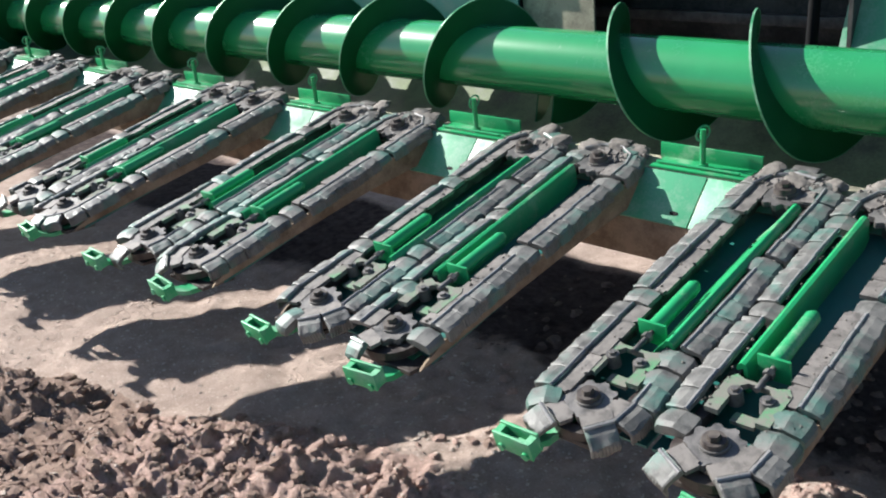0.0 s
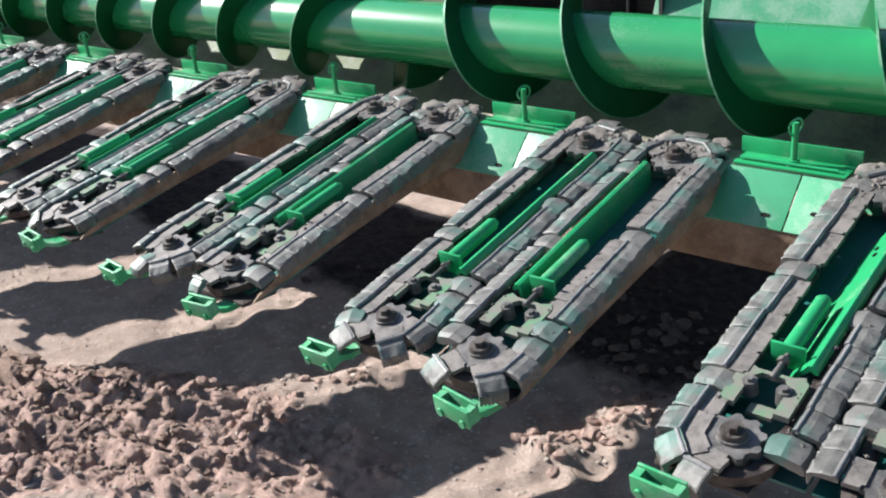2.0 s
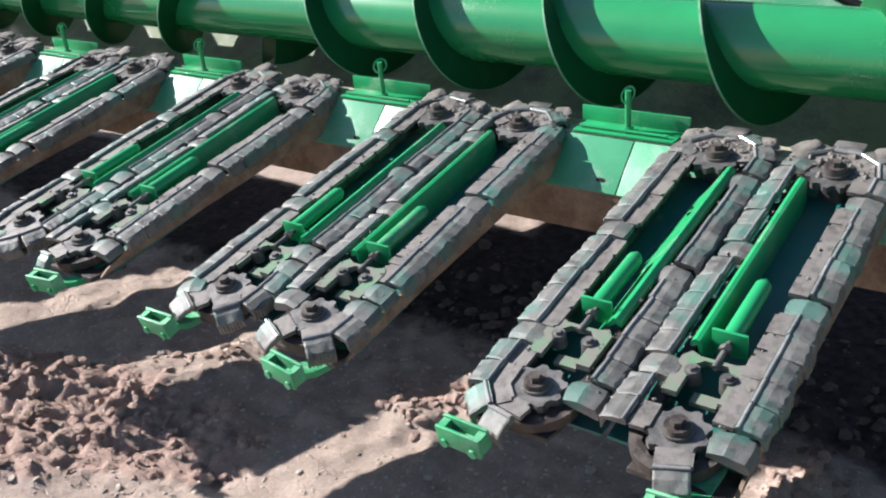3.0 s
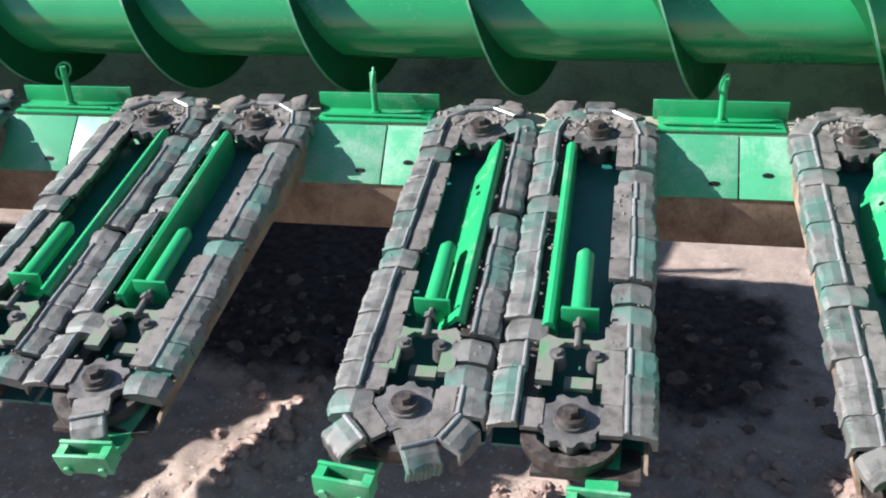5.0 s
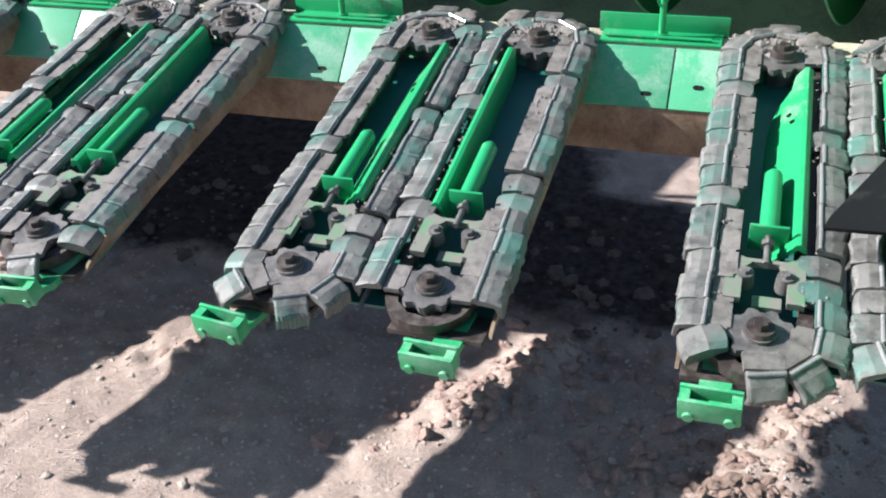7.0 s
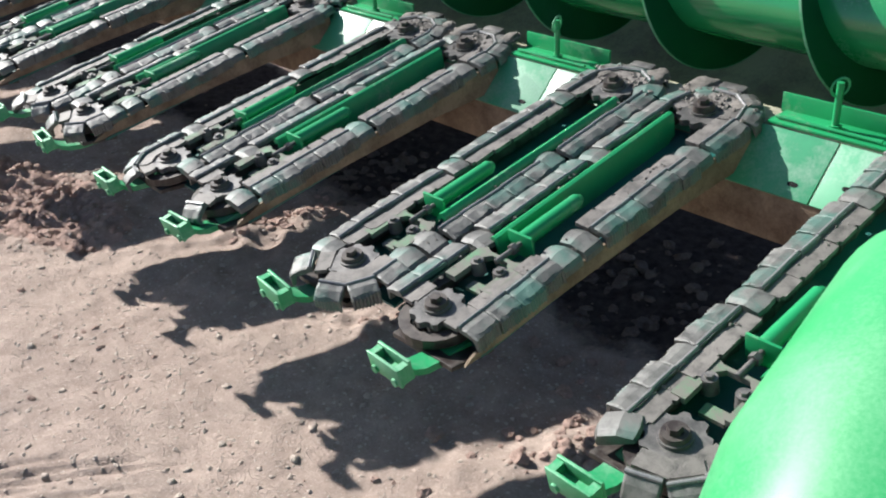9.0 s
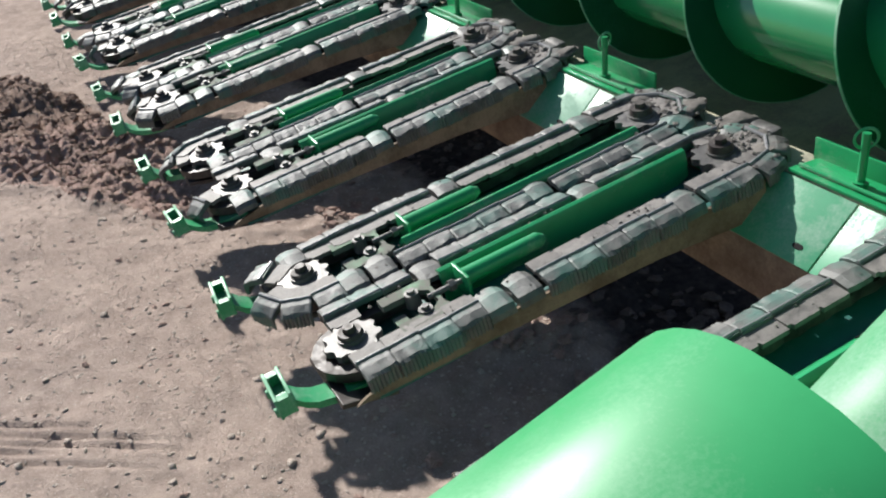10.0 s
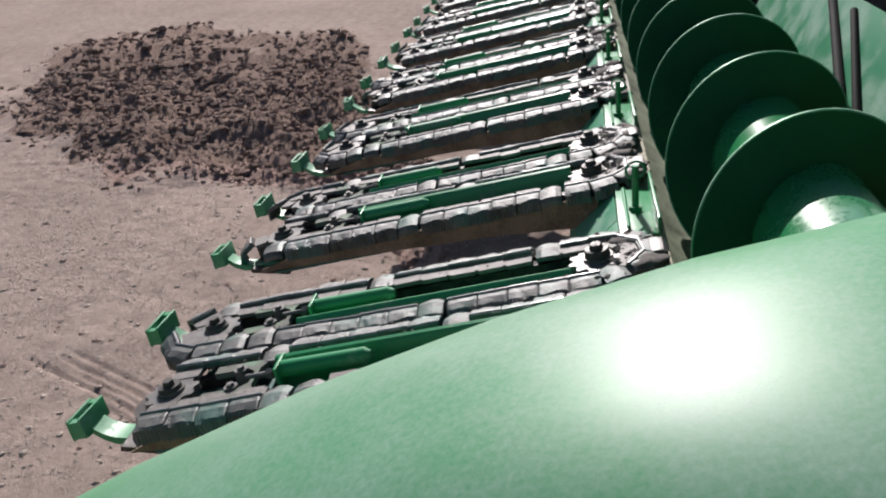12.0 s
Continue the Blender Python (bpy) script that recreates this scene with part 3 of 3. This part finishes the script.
def frame_meshes():
    side, deck, nose = B(), B(), B()
    prof = [(-0.052, -0.052), (-0.030, -0.043), (0.06, -0.024), (0.80, -0.024), (0.80, -0.100), (0.55, -0.074), (0.20, -0.058), (0.0, -0.054)]
    add_prism(side, prof, (0, 1, 0), (0, 0, 1), (-0.003, 0, 0), (0.006, 0, 0))
    add_box(deck, (0.0, 0.385, -0.062), (0.228, 0.79, 0.006))
    add_box(nose, (0, -0.024, -0.058), (0.16, 0.10, 0.010), Euler((radians(-14), 0, 0)).to_matrix(), bevel=0.002)
    # the nose plate takes the dark tone too, as shade in its colour
    return from_bm("side_panel", side, M_RUST), from_bm("deck_plate", deck, M_SHADED_GREEN), from_bm("nose_plate", nose, M_HUB)


SIDE, DECK, NOSE = frame_meshes()


def housing_mesh():
    """The dusty bearing housing round the rear sprocket."""
    bm = B()
    add_box(bm, (0, 0.035, -0.020), (0.13, 0.06, 0.030), bevel=0.006)
    add_box(bm, (0, 0.066, -0.006), (0.066, 0.028, 0.022), bevel=0.008)
    return from_bm("bearing_housing", bm, M_STEEL, 30)


HOUSING = housing_mesh()


def mount_mesh():
    bm = B()
    add_box(bm, (0, 0.765, -0.105), (0.42, 0.05, 0.09), bevel=0.004)
    return from_bm("mount", bm, M_RUST)


def mud_mesh(seed):
    """A cake of dried dust and chaff on the bearing."""
    bm = B()
    bmesh.ops.create_icosphere(bm, subdivisions=3, radius=1.0)
    for v in bm.verts:
        n = noise.noise(v.co * 1.7 + Vector((seed * 3.1, 0, 0))) * 0.35 + noise.noise(v.co * 3.1 + Vector((0, seed, 0))) * 0.22
        v.co *= 1 + n
        v.co = Vector((v.co.x * 0.040, v.co.y * 0.028, v.co.z * 0.011))
    return from_bm("mud_cake", bm, M_MUD, 60)


M_MUD = dusty("dried_chaff", (0.080, 0.071, 0.064), (0.160, 0.143, 0.128), 0.6, 0.9, 40.0, 260.0, relief=0.9, vary=0.25)


def crumbs_mesh(seed):
    """Dry crumbs of soil and chaff that lie on the belts, decks and bearings of one unit."""
    rng = np.random.RandomState(seed)
    u, v, w, r = [], [], [], []
    for s in (-1, 1):
        for _ in range(190):
            side = rng.choice((-1, 1))
            u.append(s * LOOP_U + side * (LOOP_R + rng.uniform(-0.036, 0.016)))
            v.append(rng.uniform(0.02, 0.78))
            w.append(-0.001)
            r.append(0.001 + 0.0032 * rng.rand() ** 3)
        for _ in range(150):
            u.append(s * LOOP_U + float(np.clip(rng.normal(0, 0.05), -0.1, 0.1)))
            v.append(V_REAR + float(np.clip(rng.normal(0.04, 0.024), -0.05, 0.085)))
            w.append(rng.uniform(-0.008, 0.002))
            r.append(0.002 + 0.008 * rng.rand() ** 2.5)
    n = len(u)
    base = np.stack([u, v, w], 1)[:, None, :]
    body = PEBBLE[None] * rng.uniform(0.6, 1.4, (n, 6, 1)) * np.array(r)[:, None, None] * np.array((1.3, 1.3, 0.7)) + base
    faces = (PEBBLE_FACES[None] + 6 * np.arange(n)[:, None, None]).reshape(-1, 3)
    me = mesh_of("crumbs", body.reshape(-1, 3).tolist(), faces.tolist())
    me.materials.append(M_MUD)
    return me


MOUNT = mount_mesh()
MUDS = [mud_mesh(i) for i in range(5)]


def put(name, me, parent, at=(0, 0, 0), rot=(0, 0, 0), label=""):
    ob = new(name, me)
    ob.parent = parent
    ob.matrix_basis = pose(*at, *rot)
    return tagged(ob, label) if label else ob


def row_unit(k):
    rng = random.Random(40 + k)
    m = pose(-k * PITCH + CENTRE, -0.037, 0.685, SLOPE, 0, 0)
    unit = thing("row_unit", "dusty row unit with paired gathering belts and green guard rails", "row unit", m, "row units along the header")
    put("mount", MOUNT, unit, label="rusty mounting bar")
    tagged(put("soil_litter", crumbs_mesh(70 + k), unit), "dry crumbs of soil and chaff", kind="stuff")
    for s in (-1, 1):
        for i in range(3):
            at = (s * LOOP_U + (i - 1.0) * 0.066 + rng.uniform(-0.014, 0.014), V_REAR + rng.uniform(0.055, 0.112), rng.uniform(-0.014, 0.0))
            put("mud_cake", rng.choice(MUDS), unit, at, (rng.uniform(-8, 8), rng.uniform(-8, 8), rng.uniform(0, 360)), "cake of dried dust and chaff")
        put("side_panel", SIDE, unit, (s * 0.236, 0, 0), label="rust-brown steel side panel")
        put("deck_plate", DECK, unit, (s * 0.119, 0, 0), label="green deck plate, darkened for shade")
        rail = put("guard_rail", RAILS[s], unit, label="bright green leaning guard rail")
        for v, t in ((0.575, 0.014), (0.605, 0.020)) if s < 0 else ():
            hole = put("slot", SLOT, rail, label="dark bolt hole")
            hole.matrix_basis = pose(s * (0.0848 + 1.00 * t), v, -t + 0.0022, 0, s * 44, 0) @ Matrix.Diagonal((0.45, 0.75, 1, 1))
        tens = put("tensioner", TUBE, unit, (s * 0.124, 0, 0.002), label="green spring tube of the belt tensioner")
        put("tube_flange", FLANGE, tens)
        put("tension_rod", ROD, tens, label="bare steel rod")
        slide = put("slider_fork", SLIDER, unit, (s * 0.124, rng.uniform(-0.006, 0.006), 0), label="worn green fork grey with dust")
        for x in (-0.030, 0.030):
            put("roller", ROLLER, slide, (x, 0.128, -0.006))
        put("idler_sprocket", IDLER, unit, (s * LOOP_U, 0, -0.006), (0, 0, rng.uniform(0, 40)))
        put("hub_bolt", HUB_FRONT, unit, (s * LOOP_U, 0, 0.0))
        put("drive_sprocket", DRIVE, unit, (s * LOOP_U, V_REAR, -0.006), (0, 0, rng.uniform(0, 40)))
        put("hub_bolt", HUB_REAR, unit, (s * LOOP_U, V_REAR, 0.0))
        put("bearing_housing", HOUSING, unit, (s * LOOP_U, V_REAR + 0.045, 0.0))
        put("nose_plate", NOSE, unit, (s * 0.15, 0, 0))
        catch = put("nose_catch", CATCH, unit, (s * 0.178 + rng.uniform(-0.008, 0.008), -0.150, -0.006), (rng.uniform(-4, 4), rng.uniform(-3, 3), rng.uniform(-6, 6)), "green slotted catch box at the nose")
        put("catch_arm", CATCH_ARM, catch)
        for x in (-0.028, 0.028):
            put("catch_bolt", CATCH_BOLT, catch, (x, 0, 0.0))
        belt = put("gathering_belt", CHAIN, unit, (s * LOOP_U, 0, 0), label="grey dust-caked gathering belt of rubber paddles")
        count = 37
        step = LOOP_LEN / count
        phase = rng.uniform(0, step * 6)
        for i in range(count):
            p, t = loop_point(phase + i * step)
            out = Vector((t.y, -t.x, 0))
            turn = Matrix((-t, -out, Vector((0, 0, 1)))).transposed().to_4x4() @ pose(0, 0, 0, 0, 0, 180)
            nose = max(0.0, -p.y / LOOP_R)
            droop = -26 * nose * rng.uniform(0.2, 1.4)
            q = p + out * (rng.uniform(-0.002, 0.002) + 0.004 * nose)
            if nose > 0.35 and rng.random() < 0.52:
                continue
            lug = i % 6 == 0
            ob = new("belt_lug" if lug else "paddle", LUG if lug else PADDLES[rng.randrange(8)])
            ob.parent = belt
            ob.matrix_basis = Matrix.Translation(q + Vector((0, 0, rng.uniform(-0.0010, 0.0010)))) @ turn @ pose(0, 0, 0, rng.uniform(-3, 2) + droop, rng.uniform(-1.2, 1.2) * (1 + 8 * nose), rng.uniform(-1.2, 1.2) * (1 + 8 * nose)) @ Matrix.Diagonal((1 - 0.05 * nose, 1 - 0.02 * nose, 1, 1))
            if not lug and (p.x * s > -0.03 or abs(p.y - V_REAR / 2) > V_REAR / 2 - 0.02):
                ob = new("chain_link", LINK)
                ob.parent = belt
                ob.matrix_basis = Matrix.Translation(p + Vector((0, 0, rng.uniform(-0.002, 0.001)))) @ turn @ pose(0, 0, 0, rng.uniform(-2, 2), rng.uniform(-1, 1), rng.uniform(-1, 1))
    return unit


for k in range(1, UNITS + 1):
    row_unit(k)

# ---- header frame, trough and auger ----
X0, X1 = -UNITS * PITCH - 0.55, 0.05
MIDDLE = -4.06
AXIS_Y, AXIS_Z, TUBE_R, FLIGHT_R, FLIGHT_PITCH = 1.06, 0.98, 0.102, 0.185, 0.41


def header_frame():
    head = thing("header_frame", "green steel header frame with a dusty auger trough", "harvester header")
    n = UNITS + 1
    for k in range(n):
        xg = -(k + 0.5) * PITCH + CENTRE
        for a, b in ((-0.381, 0.035), (0.038, 0.381)):
            bm = B()
            add_box(bm, (xg + (a + b) / 2, 0.745, 0.752), (b - a - 0.001, 0.006, 0.142), Euler((radians(-46), 0, 0)).to_matrix(), bevel=0.001)
            part("front_panel", bm, M_PANEL, head, "pale dusty green sloping sheet panel")
        for x, d in ((0.095, -0.018), (-0.012, -0.040)):
            put("slot", SLOT, head, (xg + x, 0.7429 + d * 0.719, 0.7543 + d * 0.695), (44, 0, 0), "small dark bolt slot")
    bm = B()
    add_box(bm, ((X0 + X1) / 2, 0.755, 0.648), (X1 - X0, 0.12, 0.108), bevel=0.006)
    part("lower_beam", bm, M_RUST, head, "rusty brown square beam under the panels")
    # trough: lip, curved pan, back wall
    prof = [(0.792, 0.800), (0.835, 0.802), (0.880, 0.801)]
    for i in range(1, 17):
        a = radians(225 + 135 * i / 16)
        prof.append((AXIS_Y + 0.255 * math.cos(a), AXIS_Z + 0.255 * math.sin(a)))
    bm = B()
    outer = [(y + 0.004, z - 0.006) for y, z in prof]
    ring = prof + outer[::-1]
    add_sweep(bm, [[Vector((x, y, z)) for y, z in ring] for x in (X0, X1)])
    part("trough", bm, M_PAN_SHADED, head, "worn metal pan under the auger, darkened for shade", smooth=30)
    bm = B()
    add_box(bm, ((X0 + X1) / 2, 0.843, 0.8035), (X1 - X0, 0.088, 0.003))
    part("trough_lip", bm, M_TROUGH, head, "dusty pale strip along the front of the pan")
    # back of the trough: upright and dark beyond the feeder opening, leaning back before it
    # the far stretch has its shade put into the green
    bm = B()
    add_box(bm, ((X0 - 4.38) / 2, 1.322, 1.10), (-4.38 - X0, 0.008, 0.27))
    part("back_wall", bm, M_SHADED_GREEN, head, "green back wall of the header, darkened for shade")
    bm = B()
    add_box(bm, ((X1 - 3.29) / 2, 1.352, 1.055), (X1 + 3.29, 0.008, 0.20), Euler((radians(-24), 0, 0)).to_matrix())
    part("back_wall", bm, M_PANEL, head, "pale green back wall of the header")
    for a, b, y in ((X0, -4.38, 1.345),):
        bm = B()
        add_box(bm, ((a + b) / 2, y, 1.250), (b - a, 0.08, 0.04), bevel=0.006)
        part("top_beam", bm, M_GREEN, head)
    bm = B()
    add_prism(bm, [(0.70, 0.60), (1.40, 0.60), (1.42, 1.96), (1.30, 1.96), (0.78, 1.22)], (0, 1, 0), (0, 0, 1), (X0 - 0.008, 0, 0), (0.008, 0, 0))
    part("end_plate", bm, M_GREEN, head)
    bm = B()
    add_prism(bm, [(-4.38, 0.99), (-4.09, 0.99), (-4.09, 1.30), (-4.21, 1.38), (-4.38, 1.38)], (1, 0, 0), (0, 0, 1), (0, 1.345, 0), (0, 0.008, 0))
    part("side_plate", bm, M_TROUGH, head, "beige dusty plate beside the feeder opening")
    return head


header_frame()


def auger():
    aug = thing("auger", "glossy green cross auger with broad spiral flights", "auger")
    bm = B()
    add_cyl(bm, (X0 + 0.1, AXIS_Y, AXIS_Z), (X1 - 0.05, AXIS_Y, AXIS_Z), TUBE_R, seg=64)
    part("auger_tube", bm, M_AUGER, aug, "glossy green tube")
    # flights of opposite hand either side of the middle
    flight, rim = B(), B()
    step = FLIGHT_PITCH / 56
    for hand, span, x_ref in ((1, X1 - 0.08 - MIDDLE, -1.655 - FLIGHT_PITCH * 0.25), (-1, MIDDLE - X0 - 0.12, 2 * MIDDLE + 1.655 + FLIGHT_PITCH * 0.25)):
        rings, edge = [], []
        for i in range(int(span / step)):
            x = MIDDLE + hand * (0.03 + i * step)
            th = hand * 2 * math.pi * (x - x_ref) / FLIGHT_PITCH
            d = Vector((0, -math.sin(th), math.cos(th)))
            c = Vector((x, AXIS_Y, AXIS_Z))
            for row, r0, r1, w in ((rings, TUBE_R - 0.004, FLIGHT_R, 0.0025), (edge, FLIGHT_R - 0.0018, FLIGHT_R + 0.0008, 0.0028)):
                h = Vector((w, 0, 0))
                row.append([c + d * r0 - h, c + d * r1 - h, c + d * r1 + h, c + d * r0 + h])
        add_sweep(flight, rings)
        add_sweep(rim, edge)
    spiral = part("flight", flight, M_FLIGHT_SHADED, aug, "green spiral flight, darkened for shade, with a bright worn edge", smooth=60)
    part("worn_edge", rim, M_EDGE, spiral, "bright worn rim of bare metal", smooth=60)


auger()


def hinge_bracket(k):
    xg = -(k + 0.5) * PITCH + CENTRE
    br = thing("hinge_bracket", "green angle bracket with an upright lock pin and ring", "bracket", pose(xg, 0, 0), "hood hinge brackets")
    rng = random.Random(k)
    bm = B()
    add_box(bm, (0, 0.835, 0.809), (0.262, 0.075, 0.006), bevel=0.0015)
    part("shelf", bm, M_GREEN, br)
    bm = B()
    add_box(bm, (0, 0.874, 0.828), (0.285, 0.006, 0.044), bevel=0.0015)
    part("flange", bm, M_GREEN, br)
    bm = B()
    add_cyl(bm, (0, 0.835, 0.806), (0, 0.835, 0.912), 0.0075, seg=12)
    add_cyl(bm, (0, 0.835, 0.812), (0, 0.835, 0.822), 0.014, seg=12)
    pin = part("lock_pin", bm, M_GREEN, br, "upright green pin")
    bm = B()
    rings = []
    for i in range(17):
        a = 2 * math.pi * i / 16
        c = Vector((0.020 * math.cos(a), 0, 0.020 * math.sin(a)))
        o = c.normalized()
        rings.append([c + o * 0.003 * math.cos(b) + Vector((0, 1, 0)) * 0.003 * math.sin(b) for b in (0, 1.57, 3.14, 4.71)])
    add_sweep(bm, rings, False)
    me = from_bm("ring", bm, M_CATCH, 60)
    put("ring", me, pin, (0, 0.835, 0.902), (8, 0, 78 + rng.uniform(-25, 25)), "thin wire ring")
    bm = B()
    add_cyl(bm, (-0.12, 0.815, 0.818), (0.11, 0.815, 0.818), 0.004, seg=8)
    part("latch_rod", bm, M_GREEN, br)
    return br


for k in range(0, UNITS + 1):
    hinge_bracket(k)


def feeder():
    f = thing("feeder_house", "dark sheet metal feeder house behind the auger", "feeder house")
    # floor and roof rise towards the rear between two side sheets
    low, high = [(1.33, 0.54), (2.75, 0.92)], [(2.75, 1.62), (1.33, 1.30)]
    for x in (-4.42, -3.27):
        bm = B()
        add_prism(bm, low + high, (0, 1, 0), (0, 0, 1), (x, 0, 0), (0.012, 0, 0))
        part("side_sheet", bm, M_DARK, f)
    for name, ends in (("floor_sheet", low), ("roof_sheet", high)):
        bm = B()
        (ya, za), (yb, zb) = ends
        add_prism(bm, [(ya, za), (yb, zb), (yb, zb + 0.012), (ya, za + 0.012)], (0, 1, 0), (0, 0, 1), (-4.408, 0, 0), (1.138, 0, 0))
        part(name, bm, M_DARK, f)
    bm = B()
    add_cyl(bm, (-4.40, 1.86, 1.00), (-3.28, 1.86, 1.00), 0.13, seg=24)
    part("drum", bm, M_DARK, f, "dark conveyor drum")
    for i in range(6):
        bm = B()
        a = i * 1.047
        add_box(bm, (-3.838, 1.86 + 0.148 * math.cos(a), 1.00 + 0.148 * math.sin(a)), (1.11, 0.022, 0.036), Euler((a, 0, 0)).to_matrix(), bevel=0.003)
        part("slat", bm, M_STEEL, f, "worn steel conveyor slat")
    bm = B()
    add_cyl(bm, (-3.38, 1.35, 0.80), (-3.36, 1.36, 1.55), 0.016, seg=12)
    part("hose", bm, M_BLACK, f, "black hose")
    # two rods added to give the dark stripes on the back wall
    for x, dx, r in ((-2.08, -0.46, 0.012), (-1.96, -0.38, 0.009)):
        bm = B()
        add_cyl(bm, (x, 1.292, 0.955), (x + dx, 1.372, 1.125), r, seg=12)
        part("dark_stripe", bm, M_BLACK, f, "thin dark stripe on the back wall")


feeder()


def unseen_harvester():
    """Unseen front of the machine behind the feeder house, added to block the sky."""
    body = thing("unseen_harvester", "unseen dark front of the harvester, added to block the sky", "harvester")
    bm = B()
    add_box(bm, (-3.86, 3.40, 1.55), (3.4, 1.30, 1.30), bevel=0.03)
    part("front_body", bm, M_DARK, body)
    bm = B()
    add_box(bm, (-3.86, 3.20, 0.62), (2.9, 0.24, 0.22), bevel=0.02)
    part("axle", bm, M_DARK, body)
    for x in (-5.2, -2.52):
        bm = B()
        add_cyl(bm, (x - 0.30, 3.20, 0.78), (x + 0.30, 3.20, 0.78), 0.82, seg=40)
        part("tyre", bm, M_BLACK, body, "large black drive tyre")


unseen_harvester()

# ---- end divider ----


def divider_rings(stations, n=44, e=0.86):
    """Rings across the divider: y, middle x and z, half width, height of the upper half, height of the lower half."""
    out = []
    for y, xc, zc, rx, up, low in stations:
        ring = []
        for i in range(n):
            a = 2 * math.pi * i / n
            c, s = math.cos(a), math.sin(a)
            rz = up if s > 0 else low
            ring.append(Vector((xc + rx * math.copysign(abs(c) ** e, c), y, zc + rz * math.copysign(abs(s) ** e, s))))
        out.append(ring)
    return out


def end_divider():
    d = thing("end_divider", "big smooth green plastic end divider in two shells", "crop divider")
    bm = B()
    st = []
    for y in (0.065, 0.08, 0.2, 0.35, 0.5, 0.65, 0.8, 0.95, 1.1, 1.25, 1.35):
        q = y - 0.6
        lip = 0.018 if y < 0.07 else 0.0
        up = 0.208 - 0.1475 * q
        st.append((y, -0.461 + 0.045 * q - 0.043 * q * q, 1.2288 + 0.34 * q - 0.305 * q * q - up, 0.2205 + 0.138 * q + 0.015 * q * q - lip, up - lip, 0.26 - lip))
    add_sweep(bm, divider_rings(st, 64, 0.75))
    part("hood", bm, M_HOOD, d, "rounded bright green rear hood", smooth=50)
    bm = B()
    st = [(0.036, -0.49, 0.903, 0.214, 0.204, 0.204), (0.020, -0.49, 0.903, 0.230, 0.224, 0.224), (-0.25, -0.475, 0.85, 0.21, 0.212, 0.212), (-0.55, -0.45, 0.70, 0.155, 0.16, 0.16), (-0.85, -0.43, 0.53, 0.095, 0.10, 0.10), (-1.0, -0.42, 0.44, 0.05, 0.05, 0.05), (-1.03, -0.42, 0.42, 0.02, 0.02, 0.02)]
    add_sweep(bm, divider_rings(st))
    part("snout", bm, M_SNOUT, d, "tapering green nose shell", smooth=50)
    bm = B()
    add_prism(bm, [(-0.694, 0.369), (-0.61, 0.375), (-0.534, 0.345), (-0.56, 0.22), (-0.622, 0.135), (-0.70, 0.105), (-0.80, 0.12), (-0.792, 0.15)], (1, 0, 0.12), (0, 1, 0), (0, 0, 0.872), (0, 0, 0.006))
    part("rubber_flap", bm, M_BLACK, d, "black rubber flap between the shells")


end_divider()
